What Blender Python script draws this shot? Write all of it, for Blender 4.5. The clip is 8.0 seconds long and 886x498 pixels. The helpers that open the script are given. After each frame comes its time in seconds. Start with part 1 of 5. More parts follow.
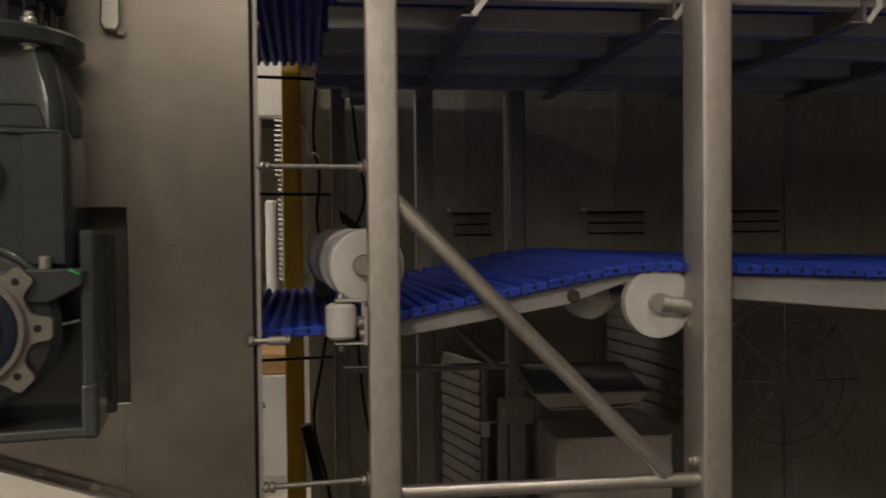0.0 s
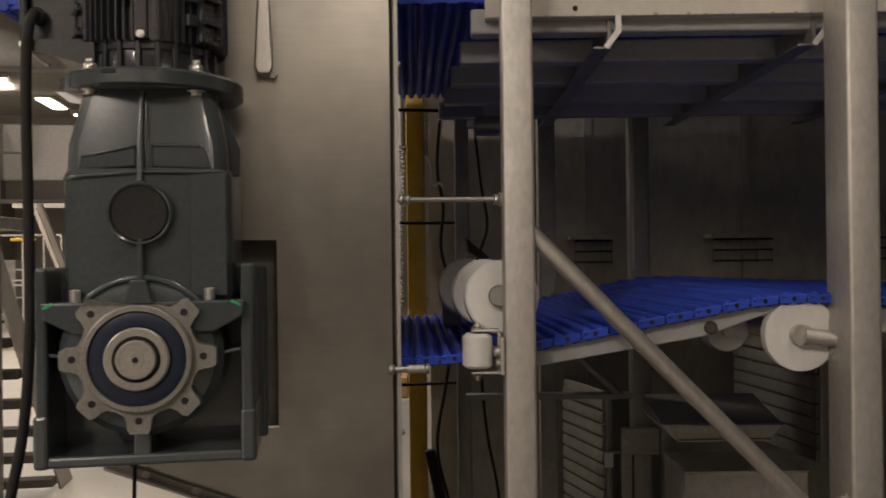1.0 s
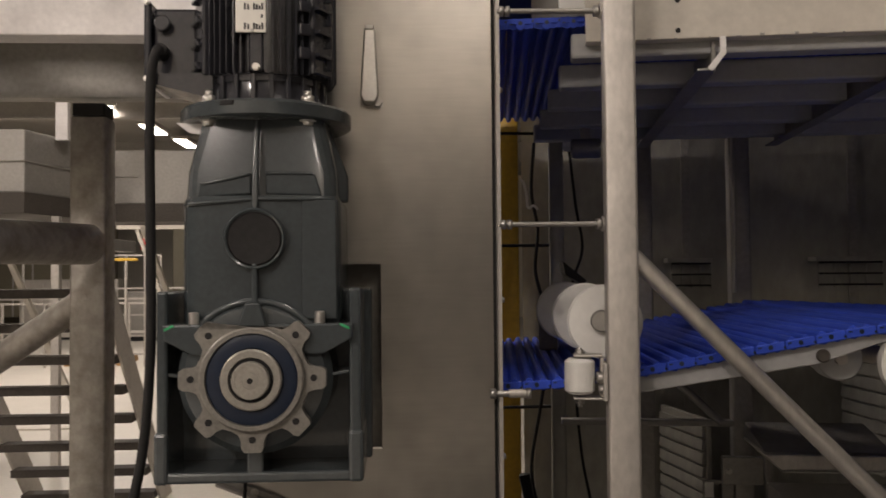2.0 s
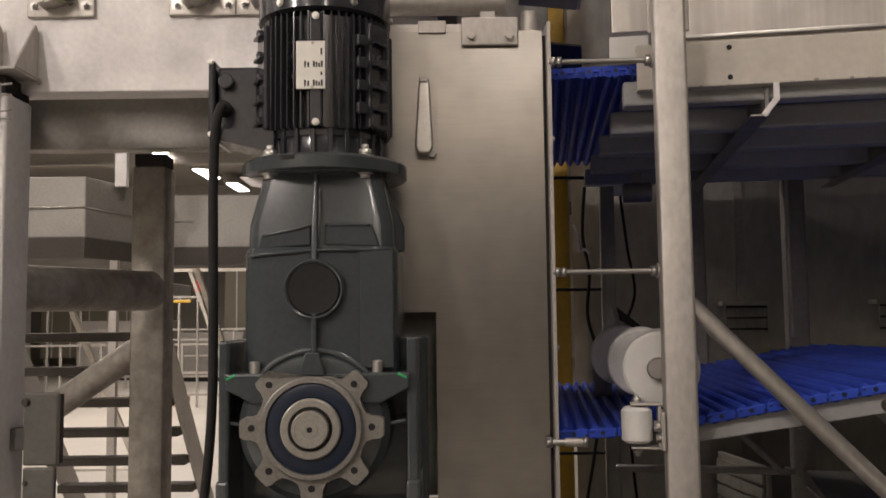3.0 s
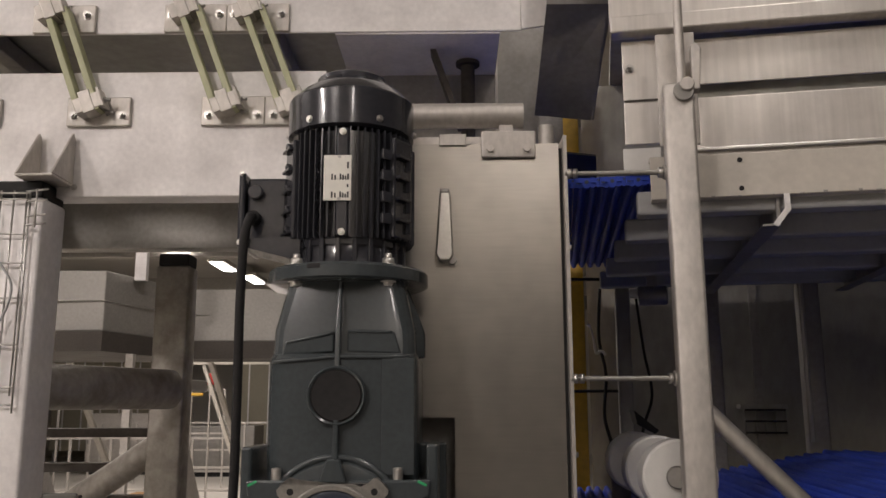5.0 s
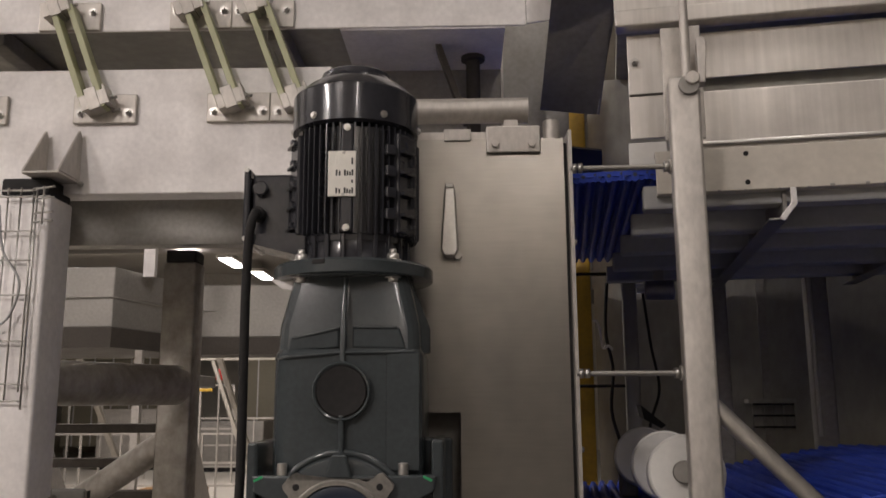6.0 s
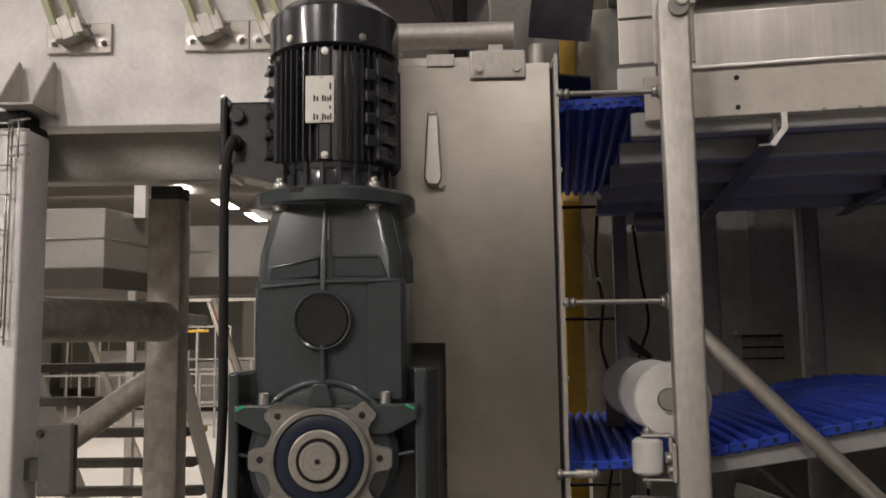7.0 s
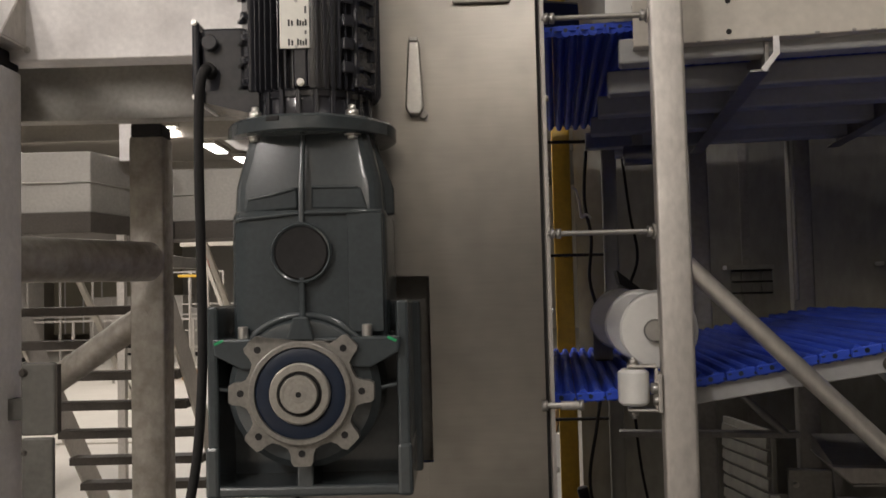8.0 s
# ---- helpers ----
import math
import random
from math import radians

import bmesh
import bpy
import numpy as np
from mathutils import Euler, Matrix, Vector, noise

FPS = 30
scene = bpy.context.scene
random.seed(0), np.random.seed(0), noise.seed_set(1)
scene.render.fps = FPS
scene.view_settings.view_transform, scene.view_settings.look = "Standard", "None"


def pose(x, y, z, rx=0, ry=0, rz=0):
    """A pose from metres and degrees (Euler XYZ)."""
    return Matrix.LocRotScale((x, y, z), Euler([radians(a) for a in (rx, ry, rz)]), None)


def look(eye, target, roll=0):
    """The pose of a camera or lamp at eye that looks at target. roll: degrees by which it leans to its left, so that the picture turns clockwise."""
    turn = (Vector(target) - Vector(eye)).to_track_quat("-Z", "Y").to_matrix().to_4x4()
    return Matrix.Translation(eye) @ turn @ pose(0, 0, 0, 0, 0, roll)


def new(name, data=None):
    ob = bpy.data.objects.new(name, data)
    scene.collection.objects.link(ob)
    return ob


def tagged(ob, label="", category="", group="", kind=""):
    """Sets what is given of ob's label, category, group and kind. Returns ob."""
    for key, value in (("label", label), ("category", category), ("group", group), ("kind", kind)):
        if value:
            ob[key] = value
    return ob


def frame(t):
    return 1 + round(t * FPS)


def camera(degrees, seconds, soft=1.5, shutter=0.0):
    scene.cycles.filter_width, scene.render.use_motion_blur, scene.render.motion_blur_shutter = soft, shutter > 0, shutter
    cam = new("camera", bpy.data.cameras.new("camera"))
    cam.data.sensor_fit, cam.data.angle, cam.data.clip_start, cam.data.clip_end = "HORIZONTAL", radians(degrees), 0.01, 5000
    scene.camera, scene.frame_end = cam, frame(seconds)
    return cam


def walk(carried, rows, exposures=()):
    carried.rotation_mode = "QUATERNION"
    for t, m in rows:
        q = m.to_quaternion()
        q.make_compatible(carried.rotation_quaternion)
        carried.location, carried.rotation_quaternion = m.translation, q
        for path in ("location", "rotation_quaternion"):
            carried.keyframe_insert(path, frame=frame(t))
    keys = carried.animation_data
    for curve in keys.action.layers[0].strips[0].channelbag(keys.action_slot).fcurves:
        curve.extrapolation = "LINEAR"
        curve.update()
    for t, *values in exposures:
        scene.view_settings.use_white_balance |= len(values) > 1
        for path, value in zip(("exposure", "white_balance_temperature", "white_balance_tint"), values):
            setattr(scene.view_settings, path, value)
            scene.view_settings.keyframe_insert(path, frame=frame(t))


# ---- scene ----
cam = camera(55.3, 8.0, soft=1.55, shutter=0.4)
PATH = [
    (0, (-0.008, 0.062, 1.549), (-0.009, 2.062, 1.498), -0.6),
    (0.5, (-0.042, 0.045, 1.557), (-0.178, 2.04, 1.537), -0.7),
    (1, (-0.065, 0.031, 1.565), (-0.313, 2.016, 1.572), -0.7),
    (1.5, (-0.085, 0.025, 1.567), (-0.429, 1.995, 1.602), -0.6),
    (2, (-0.096, 0.015, 1.573), (-0.54, 1.964, 1.63), -0.5),
    (3.5, (-0.108, -0.016, 1.594), (-0.674, 1.889, 1.814), -0.6),
    (4, (-0.109, -0.032, 1.599), (-0.681, 1.863, 1.889), -0.3),
    (4.5, (-0.106, -0.047, 1.609), (-0.675, 1.84, 1.952), -0.2),
    (5.8, (-0.106, -0.047, 1.611), (-0.687, 1.829, 1.99), -0.3),
    (6, (-0.1, -0.045, 1.611), (-0.69, 1.832, 1.969), -0.3),
    (6.5, (-0.09, -0.033, 1.601), (-0.688, 1.852, 1.896), -0.6),
    (6.7, (-0.087, -0.023, 1.596), (-0.682, 1.867, 1.864), -0.9),
    (7, (-0.087, -0.008, 1.592), (-0.674, 1.891, 1.812), -0.8),
    (7.5, (-0.083, 0.014, 1.58), (-0.658, 1.924, 1.73), -1.1),
    (8, (-0.08, 0.031, 1.572), (-0.656, 1.944, 1.659), -1.4),
]
EXPOSURES = [(0.0, -0.55, 6850, 10), (1.0, -0.28, 6700, 11), (2.0, -0.16, 6600, 13), (3.5, -0.06, 6400, 14), (4.5, -0.14, 6300, 14), (6.0, -0.36, 6250, 14), (7.0, -0.17, 6200, 12), (8.0, -0.12, 6200, 10)]
walk(cam, [(t, look(eye, target, roll)) for t, eye, target, roll in PATH], EXPOSURES)

# two building frames: the drive and shaker line, and the freezer line
P = pose(0, 0, 0, 0, 0, 16.0)
F = pose(0, 0, 0, 0, 0, 6.5)

# ---------- world and lights ----------
world = bpy.data.worlds.new("world")
scene.world = world
world.use_nodes = True
world.node_tree.nodes["Background"].inputs[0].default_value = (0.02, 0.02, 0.022, 1)
world.node_tree.nodes["Background"].inputs[1].default_value = 0.3

LAMP_COLOUR = (0.97, 0.87, 0.785)
CEILING = 5.0
# ceiling lamps: one row along the hall, others added unseen to light the machines
LAMPS = [(-5.2, y) for y in (-3.0, 1.5, 5.0, 9.0, 13.0)] + [(-5.46, 16.5), (-5.28, 18.45), (-5.07, 20.4), (-2.5, -3.0), (-1.2, 4.0), (-1.2, 13.0)] + [(0.7, -4.9), (0.9, 0.0)]
# x, y, watts; the 30 and 20 W lamps only lift panel and cladding
LIT = [(-5.2, -3.0, 178), (-2.5, -3.0, 178), (0.7, -4.9, 30), (0.9, 0.0, 20), (-5.2, 1.5, 178), (-5.2, 9.0, 178), (-5.2, 13.0, 178), (-5.46, 16.5, 178), (-1.2, 4.0, 178)]


def hall_lamp(x, y, watts):
    data = bpy.data.lights.new("hall_light", "AREA")
    data.shape, data.size, data.size_y = "RECTANGLE", 0.36, 1.2
    data.energy, data.color = watts, LAMP_COLOUR
    ob = new("hall_light", data)
    ob.matrix_world = P @ pose(x, y, CEILING - 0.35)
    return ob


for lx, ly, watts in LIT:
    hall_lamp(lx, ly, watts)


# ---------- materials ----------
def mat(name, base, rough=0.5, metal=0.0, grain=40.0, vary=0.12, bump=0.05, stretch=(1, 1, 1), stain=0.15, stain_scale=3.0, stain_colour=None, rand=0.0, coat=0.0, rvary=0.15, detail=5, spec=0.5):
    m = bpy.data.materials.new(name)
    m.use_nodes = True
    nt = m.node_tree
    n, l = nt.nodes, nt.links
    bsdf = n["Principled BSDF"]
    bsdf.inputs["Metallic"].default_value = metal
    bsdf.inputs["Coat Weight"].default_value = coat
    bsdf.inputs["Specular IOR Level"].default_value = spec
    tc = n.new("ShaderNodeTexCoord")
    mp = n.new("ShaderNodeMapping")
    mp.inputs["Scale"].default_value = stretch
    l.new(tc.outputs["Object"], mp.inputs["Vector"])
    fine = n.new("ShaderNodeTexNoise")
    fine.inputs["Scale"].default_value, fine.inputs["Detail"].default_value = grain, 4
    l.new(mp.outputs[0], fine.inputs["Vector"])
    big = n.new("ShaderNodeTexNoise")
    big.inputs["Scale"].default_value, big.inputs["Detail"].default_value = stain_scale, detail
    big.inputs["Roughness"].default_value = 0.65
    l.new(tc.outputs["Object"], big.inputs["Vector"])
    r1 = n.new("ShaderNodeMapRange")
    r1.inputs[1].default_value, r1.inputs[2].default_value = 0.3, 0.7
    r1.inputs[3].default_value, r1.inputs[4].default_value = 1 - vary, 1 + vary
    l.new(fine.outputs[0], r1.inputs[0])
    mul = n.new("ShaderNodeMixRGB")
    mul.blend_type = "MULTIPLY"
    mul.inputs[0].default_value = 1
    mul.inputs[1].default_value = (*base, 1)
    l.new(r1.outputs[0], mul.inputs[2])
    r2 = n.new("ShaderNodeMapRange")
    r2.interpolation_type = "SMOOTHSTEP"
    r2.inputs[1].default_value, r2.inputs[2].default_value = 0.25, 0.85
    r2.inputs[3].default_value, r2.inputs[4].default_value = 0, stain
    l.new(big.outputs[0], r2.inputs[0])
    mix = n.new("ShaderNodeMixRGB")
    sc = stain_colour or tuple(c * 0.45 for c in base)
    mix.inputs[2].default_value = (*sc, 1)
    l.new(r2.outputs[0], mix.inputs[0])
    l.new(mul.outputs[0], mix.inputs[1])
    out = mix
    if rand:
        info = n.new("ShaderNodeObjectInfo")
        r3 = n.new("ShaderNodeMapRange")
        r3.inputs[3].default_value, r3.inputs[4].default_value = 1 - rand, 1 + rand
        l.new(info.outputs["Random"], r3.inputs[0])
        m3 = n.new("ShaderNodeMixRGB")
        m3.blend_type = "MULTIPLY"
        m3.inputs[0].default_value = 1
        l.new(mix.outputs[0], m3.inputs[1])
        l.new(r3.outputs[0], m3.inputs[2])
        out = m3
    l.new(out.outputs[0], bsdf.inputs["Base Color"])
    r4 = n.new("ShaderNodeMapRange")
    r4.interpolation_type = "SMOOTHSTEP"
    r4.inputs[1].default_value, r4.inputs[2].default_value = 0.15, 0.85
    r4.inputs[3].default_value, r4.inputs[4].default_value = max(0.03, rough - rvary * rough), min(1, rough + rvary * rough)
    l.new(big.outputs[0], r4.inputs[0])
    l.new(r4.outputs[0], bsdf.inputs["Roughness"])
    if bump:
        b = n.new("ShaderNodeBump")
        b.inputs["Strength"].default_value = bump
        b.inputs["Distance"].default_value = 0.002
        l.new(fine.outputs[0], b.inputs["Height"])
        l.new(b.outputs[0], bsdf.inputs["Normal"])
    return m


def glow(name, colour, strength):
    m = bpy.data.materials.new(name)
    m.use_nodes = True
    b = m.node_tree.nodes["Principled BSDF"]
    b.inputs["Base Color"].default_value = (0.8, 0.8, 0.8, 1)
    b.inputs["Emission Color"].default_value = (*colour, 1)
    b.inputs["Emission Strength"].default_value = strength
    return m


M_PANEL = mat("brushed_panel", (0.46, 0.437, 0.40), 0.305, 1.0, 60, 0.03, 0.0, (0.2, 1, 3), 0.6, 5.0, None, 0, 0, 0.08, 3.0)


def wavy(m, scale, depth):
    """Adds the slow dents of thin sheet to a material's relief."""
    n, l = m.node_tree.nodes, m.node_tree.links
    tc = n.new("ShaderNodeTexCoord")
    wave = n.new("ShaderNodeTexNoise")
    wave.inputs["Scale"].default_value, wave.inputs["Detail"].default_value = scale, 0
    l.new(tc.outputs["Object"], wave.inputs["Vector"])
    b = n.new("ShaderNodeBump")
    b.inputs["Strength"].default_value, b.inputs["Distance"].default_value = 1.0, depth
    l.new(wave.outputs[0], b.inputs["Height"])
    bsdf = n["Principled BSDF"]
    if bsdf.inputs["Normal"].links:
        l.new(bsdf.inputs["Normal"].links[0].from_socket, b.inputs["Normal"])
    l.new(b.outputs[0], bsdf.inputs["Normal"])


M_STEEL = mat("blasted_steel", (0.55, 0.52, 0.48), 0.55, 0.75, 90, 0.10, 0.06, (1, 1, 0.5), 0.25, 6.0)
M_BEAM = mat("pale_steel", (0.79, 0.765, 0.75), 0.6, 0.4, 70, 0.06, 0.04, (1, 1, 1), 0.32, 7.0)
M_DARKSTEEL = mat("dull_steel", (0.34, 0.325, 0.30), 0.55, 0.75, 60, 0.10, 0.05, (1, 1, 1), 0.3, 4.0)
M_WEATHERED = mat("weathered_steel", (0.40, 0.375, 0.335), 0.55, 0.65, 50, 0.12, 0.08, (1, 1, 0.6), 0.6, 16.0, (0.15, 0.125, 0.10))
M_BRIGHT = mat("bright_steel", (0.48, 0.465, 0.44), 0.35, 0.9, 150, 0.06, 0.02)
M_MACHINED = mat("machined_steel", (0.38, 0.36, 0.32), 0.45, 0.6, 200, 0.1, 0.05, (1, 1, 1), 0.2, 30)
M_CAST = mat("cast_flange", (0.27, 0.255, 0.23), 0.5, 0.6, 160, 0.14, 0.12, (1, 1, 1), 0.3, 25)
M_SLATE = mat("slate_paint", (0.054, 0.064, 0.068), 0.25, 0.0, 120, 0.08, 0.1, (1, 1, 1), 0.3, 9, None, 0, 0.4, 0.07)
M_BLACK = mat("black_paint", (0.036, 0.037, 0.044), 0.2, 0.0, 90, 0.1, 0.04, (1, 1, 1), 0.2, 8, None, 0, 0.4)
M_RUBBER = mat("black_rubber", (0.02, 0.019, 0.019), 0.65, 0.0, 90, 0.15, 0.1, spec=0.25)
M_BLUE = mat("blue_plastic", (0.032, 0.072, 0.46), 0.5, 0.0, 70, 0.12, 0.05, (1, 0.1, 1), 0.25, 9, (0.012, 0.02, 0.2), 0.16, 0.0, 0.15, 5, 0.22)
M_SEAL = mat("blue_seal", (0.006, 0.014, 0.034), 0.4, 0.0, 90, 0.1, 0.03)
M_WHITE = mat("white_plastic", (0.68, 0.67, 0.64), 0.45, 0.0, 60, 0.04, 0.03, (1, 1, 1), 0.12, 9, (0.45, 0.42, 0.38))
M_GREYPL = mat("grey_plastic", (0.38, 0.38, 0.375), 0.5, 0.0, 60, 0.06, 0.03, (1, 1, 1), 0.2, 9)
M_GLASSFIBRE = mat("green_fibreglass", (0.45, 0.46, 0.28), 0.45, 0.0, 60, 0.1, 0.05, (1, 1, 0.1), 0.2, 9)
M_YELLOW = mat("yellow_paint", (0.62, 0.38, 0.03), 0.45, 0.0, 60, 0.1, 0.05, (1, 1, 1), 0.4, 5, (0.35, 0.22, 0.05))
M_CREAM = mat("cream_paint", (0.60, 0.56, 0.49), 0.5, 0.0, 60, 0.05, 0.03, (1, 1, 1), 0.3, 12)
M_FLOOR = mat("pale_floor", (0.66, 0.62, 0.55), 0.35, 0.0, 30, 0.06, 0.03, (1, 1, 1), 0.2, 0.8)
M_WALL = mat("hall_wall", (0.68, 0.64, 0.56), 0.6, 0.0, 20, 0.05, 0.03, (1, 1, 1), 0.2, 0.6)
M_CEIL = mat("hall_ceiling", (0.34, 0.32, 0.29), 0.7, 0.0, 20, 0.06, 0.03, (1, 1, 1), 0.2, 0.6)
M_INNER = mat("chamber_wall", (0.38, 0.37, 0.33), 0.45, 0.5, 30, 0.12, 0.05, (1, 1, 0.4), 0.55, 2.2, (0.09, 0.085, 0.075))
M_TUBE = mat("polished_tube", (0.64, 0.61, 0.565), 0.36, 0.85, 90, 0.08, 0.04, (1, 1, 0.3), 0.3, 8.0)
M_CLAD = mat("cladding_sheet", (0.62, 0.59, 0.55), 0.4, 0.8, 18, 0.10, 0.03, (4, 1, 0.2), 0.4, 5.0, None, 0, 0, 0.3)
wavy(M_CLAD, 8.0, 0.003)
M_ZINC = mat("zinc_plating", (0.74, 0.72, 0.68), 0.33, 0.9, 150, 0.06, 0.03)
M_PLATE = mat("dull_plate", (0.15, 0.145, 0.13), 0.6, 0.4, 60, 0.12, 0.06, (1, 1, 1), 0.4, 8.0)
M_LABEL = mat("label_alu", (0.72, 0.70, 0.64), 0.4, 0.3, 60, 0.04, 0.0)
M_INK = mat("ink", (0.03, 0.03, 0.03), 0.6, 0.0, 60, 0.05, 0.0)
M_RED = mat("red_plastic", (0.55, 0.03, 0.025), 0.45)
M_GREENMARK = mat("green_marker", (0.02, 0.35, 0.12), 0.5)
M_DUCT = mat("duct_sheet", (0.33, 0.315, 0.29), 0.5, 0.5, 40, 0.08, 0.04, (1, 1, 1), 0.3, 2.0)
M_TANK = mat("olive_tank_panel", (0.30, 0.27, 0.20), 0.5, 0.0, 20, 0.06, 0.03, (1, 1, 1), 0.3, 0.8)
M_TREAD = mat("tread_steel", (0.07, 0.061, 0.052), 0.7, 0.3, 60, 0.15, 0.1)
M_DARK_REFLECT = mat("dark_reflect_panel", (0.09, 0.086, 0.08), 0.6, 0.0, 30, 0.1, 0.05, (1, 1, 1), 0.3, 0.8)
M_BOUNCE_CUT = mat("bounce_cut_dark", (0.085, 0.08, 0.075), 0.8, 0.0, 30, 0.15, 0.1, (1, 1, 1), 0.3, 1.5)
M_WOOD = mat("pallet_wood", (0.45, 0.27, 0.12), 0.7, 0.0, 30, 0.2, 0.1, (1, 0.2, 1))
M_LAMP = glow("lamp_glow", (1.0, 0.93, 0.82), 14.0)


# ---------- mesh helpers ----------
def bm_box(x0, x1, y0, y1, z0, z1, bevel=0.0, seg=2):
    bm = bmesh.new()
    vs = [bm.verts.new((x, y, z)) for z in (z0, z1) for x, y in ((x0, y0), (x1, y0), (x1, y1), (x0, y1))]
    for f in ((3, 2, 1, 0), (4, 5, 6, 7), (0, 1, 5, 4), (1, 2, 6, 5), (2, 3, 7, 6), (3, 0, 4, 7)):
        bm.faces.new([vs[i] for i in f])
    if bevel:
        bmesh.ops.bevel(bm, geom=bm.edges[:], offset=bevel, segments=seg, profile=0.5, affect="EDGES", clamp_overlap=True)
    return bm


def bm_cyl(p0, p1, r0, r1=None, seg=24, bevel=0.0):
    """A closed round bar from p0 to p1."""
    r1 = r0 if r1 is None else r1
    p0, p1 = Vector(p0), Vector(p1)
    q = (p1 - p0).to_track_quat("Z", "Y")
    bm = bmesh.new()
    rings = []
    h = (p1 - p0).length
    prof = [(r0, 0), (r1, h)]
    if bevel:
        prof = [(r0 - bevel, 0), (r0, bevel), (r1, h - bevel), (r1 - bevel, h)]
    for r, z in prof:
        rings.append([bm.verts.new(p0 + q @ Vector((r * math.cos(2 * math.pi * k / seg), r * math.sin(2 * math.pi * k / seg), z))) for k in range(seg)])
    for a, b in zip(rings, rings[1:]):
        for k in range(seg):
            f = bm.faces.new((a[k], a[(k + 1) % seg], b[(k + 1) % seg], b[k]))
            f.smooth = True
    bm.faces.new(rings[0][::-1])
    bm.faces.new(rings[-1])
    return bm


def bm_lathe(prof, centre, axis=(0, 0, 1), seg=48):
    """Turned solid: prof is a list of (radius, height) along axis from centre."""
    c, q = Vector(centre), Vector(axis).to_track_quat("Z", "Y")
    bm = bmesh.new()
    rings = []
    for r, z in prof:
        rings.append([bm.verts.new(c + q @ Vector((r * math.cos(2 * math.pi * k / seg), r * math.sin(2 * math.pi * k / seg), z))) for k in range(seg)])
    for a, b in zip(rings, rings[1:]):
        for k in range(seg):
            bm.faces.new((a[k], a[(k + 1) % seg], b[(k + 1) % seg], b[k]))
    bm.faces.new(rings[0][::-1])
    bm.faces.new(rings[-1])
    return bm


def bm_prism(pts, d0, d1, plane="xz", bevel=0.0):
    """Extrude a polygon given in plane from d0 to d1 along the third axis."""
    def at(a, b, d):
        return {"xz": (a, d, b), "yz": (d, a, b), "xy": (a, b, d)}[plane]
    bm = bmesh.new()
    lo = [bm.verts.new(at(a, b, d0)) for a, b in pts]
    hi = [bm.verts.new(at(a, b, d1)) for a, b in pts]
    bm.faces.new(lo)
    bm.faces.new(hi[::-1])
    for k in range(len(pts)):
        j = (k + 1) % len(pts)
        bm.faces.new((lo[k], hi[k], hi[j], lo[j]))
    bmesh.ops.recalc_face_normals(bm, faces=bm.faces[:])
    if bevel:
        bmesh.ops.bevel(bm, geom=bm.edges[:], offset=bevel, segments=2, profile=0.5, affect="EDGES", clamp_overlap=True)
    return bm


def bm_hose(points, r, seg=10, steps=6):
    """A round hose through points, smoothed."""
    pts = [Vector(p) for p in points]
    line = []
    for i in range(len(pts) - 1):
        a, b, c, d = pts[max(i - 1, 0)], pts[i], pts[i + 1], pts[min(i + 2, len(pts) - 1)]
        for k in range(steps):
            t = k / steps
            line.append(0.5 * ((2 * b) + (c - a) * t + (2 * a - 5 * b + 4 * c - d) * t * t + (3 * b - a - 3 * c + d) * t ** 3))
    line.append(pts[-1])
    bm = bmesh.new()
    rings = []
    side = Vector((0.31, 0.87, 0.13))
    for i, p in enumerate(line):
        t = (line[min(i + 1, len(line) - 1)] - line[max(i - 1, 0)]).normalized()
        u = t.cross(side).normalized()
        v = t.cross(u)
        rings.append([bm.verts.new(p + r * (math.cos(2 * math.pi * k / seg) * u + math.sin(2 * math.pi * k / seg) * v)) for k in range(seg)])
    for a, b in zip(rings, rings[1:]):
        for k in range(seg):
            f = bm.faces.new((a[k], a[(k + 1) % seg], b[(k + 1) % seg], b[k]))
            f.smooth = True
    bm.faces.new(rings[0][::-1])
    bm.faces.new(rings[-1])
    bmesh.ops.recalc_face_normals(bm, faces=bm.faces[:])
    return bm


def join(*bms):
    out = bmesh.new()
    for b in bms:
        me = bpy.data.meshes.new("tmp")
        b.to_mesh(me)
        out.from_mesh(me)
        bpy.data.meshes.remove(me)
        b.free()
    return out


def turn(bm, m):
    bm.transform(m)
    return bm


def smooth(bm, angle=40):
    lim = radians(angle)
    bm.normal_update()
    for f in bm.faces:
        f.smooth = True
    for e in bm.edges:
        if len(e.link_faces) == 2 and e.calc_face_angle(0) > lim:
            e.smooth = False
    return bm


BASE = {}


def thing(name, fr, base, label, category, group="", kind=""):
    """An Empty at base (in the frame fr) that carries the parts of one thing."""
    ob = new(name)
    ob.empty_display_size = 0.05
    ob.matrix_world = fr @ Matrix.Translation(base)
    BASE[ob.name] = Vector(base)
    return tagged(ob, label, category, group, kind)


def part(name, bm, material, parent, label="", origin=None):
    """One mesh part; bm is written in the frame's coordinates."""
    base = BASE[parent.name]
    o = Vector(origin) if origin is not None else base
    bm.transform(Matrix.Translation(-o))
    me = bpy.data.meshes.new(name)
    bm.to_mesh(me)
    bm.free()
    me.materials.append(material)
    ob = new(name, me)
    ob.parent = parent
    ob.location = o - base
    BASE[ob.name] = o
    if label:
        tagged(ob, label)
    return ob


def solo(name, bm, material, fr, base, label, category, group="", kind=""):
    """A thing of one mesh."""
    bm.transform(Matrix.Translation(-Vector(base)))
    me = bpy.data.meshes.new(name)
    bm.to_mesh(me)
    bm.free()
    me.materials.append(material)
    ob = new(name, me)
    ob.matrix_world = fr @ Matrix.Translation(base)
    BASE[ob.name] = Vector(base)
    return tagged(ob, label, category, group, kind)


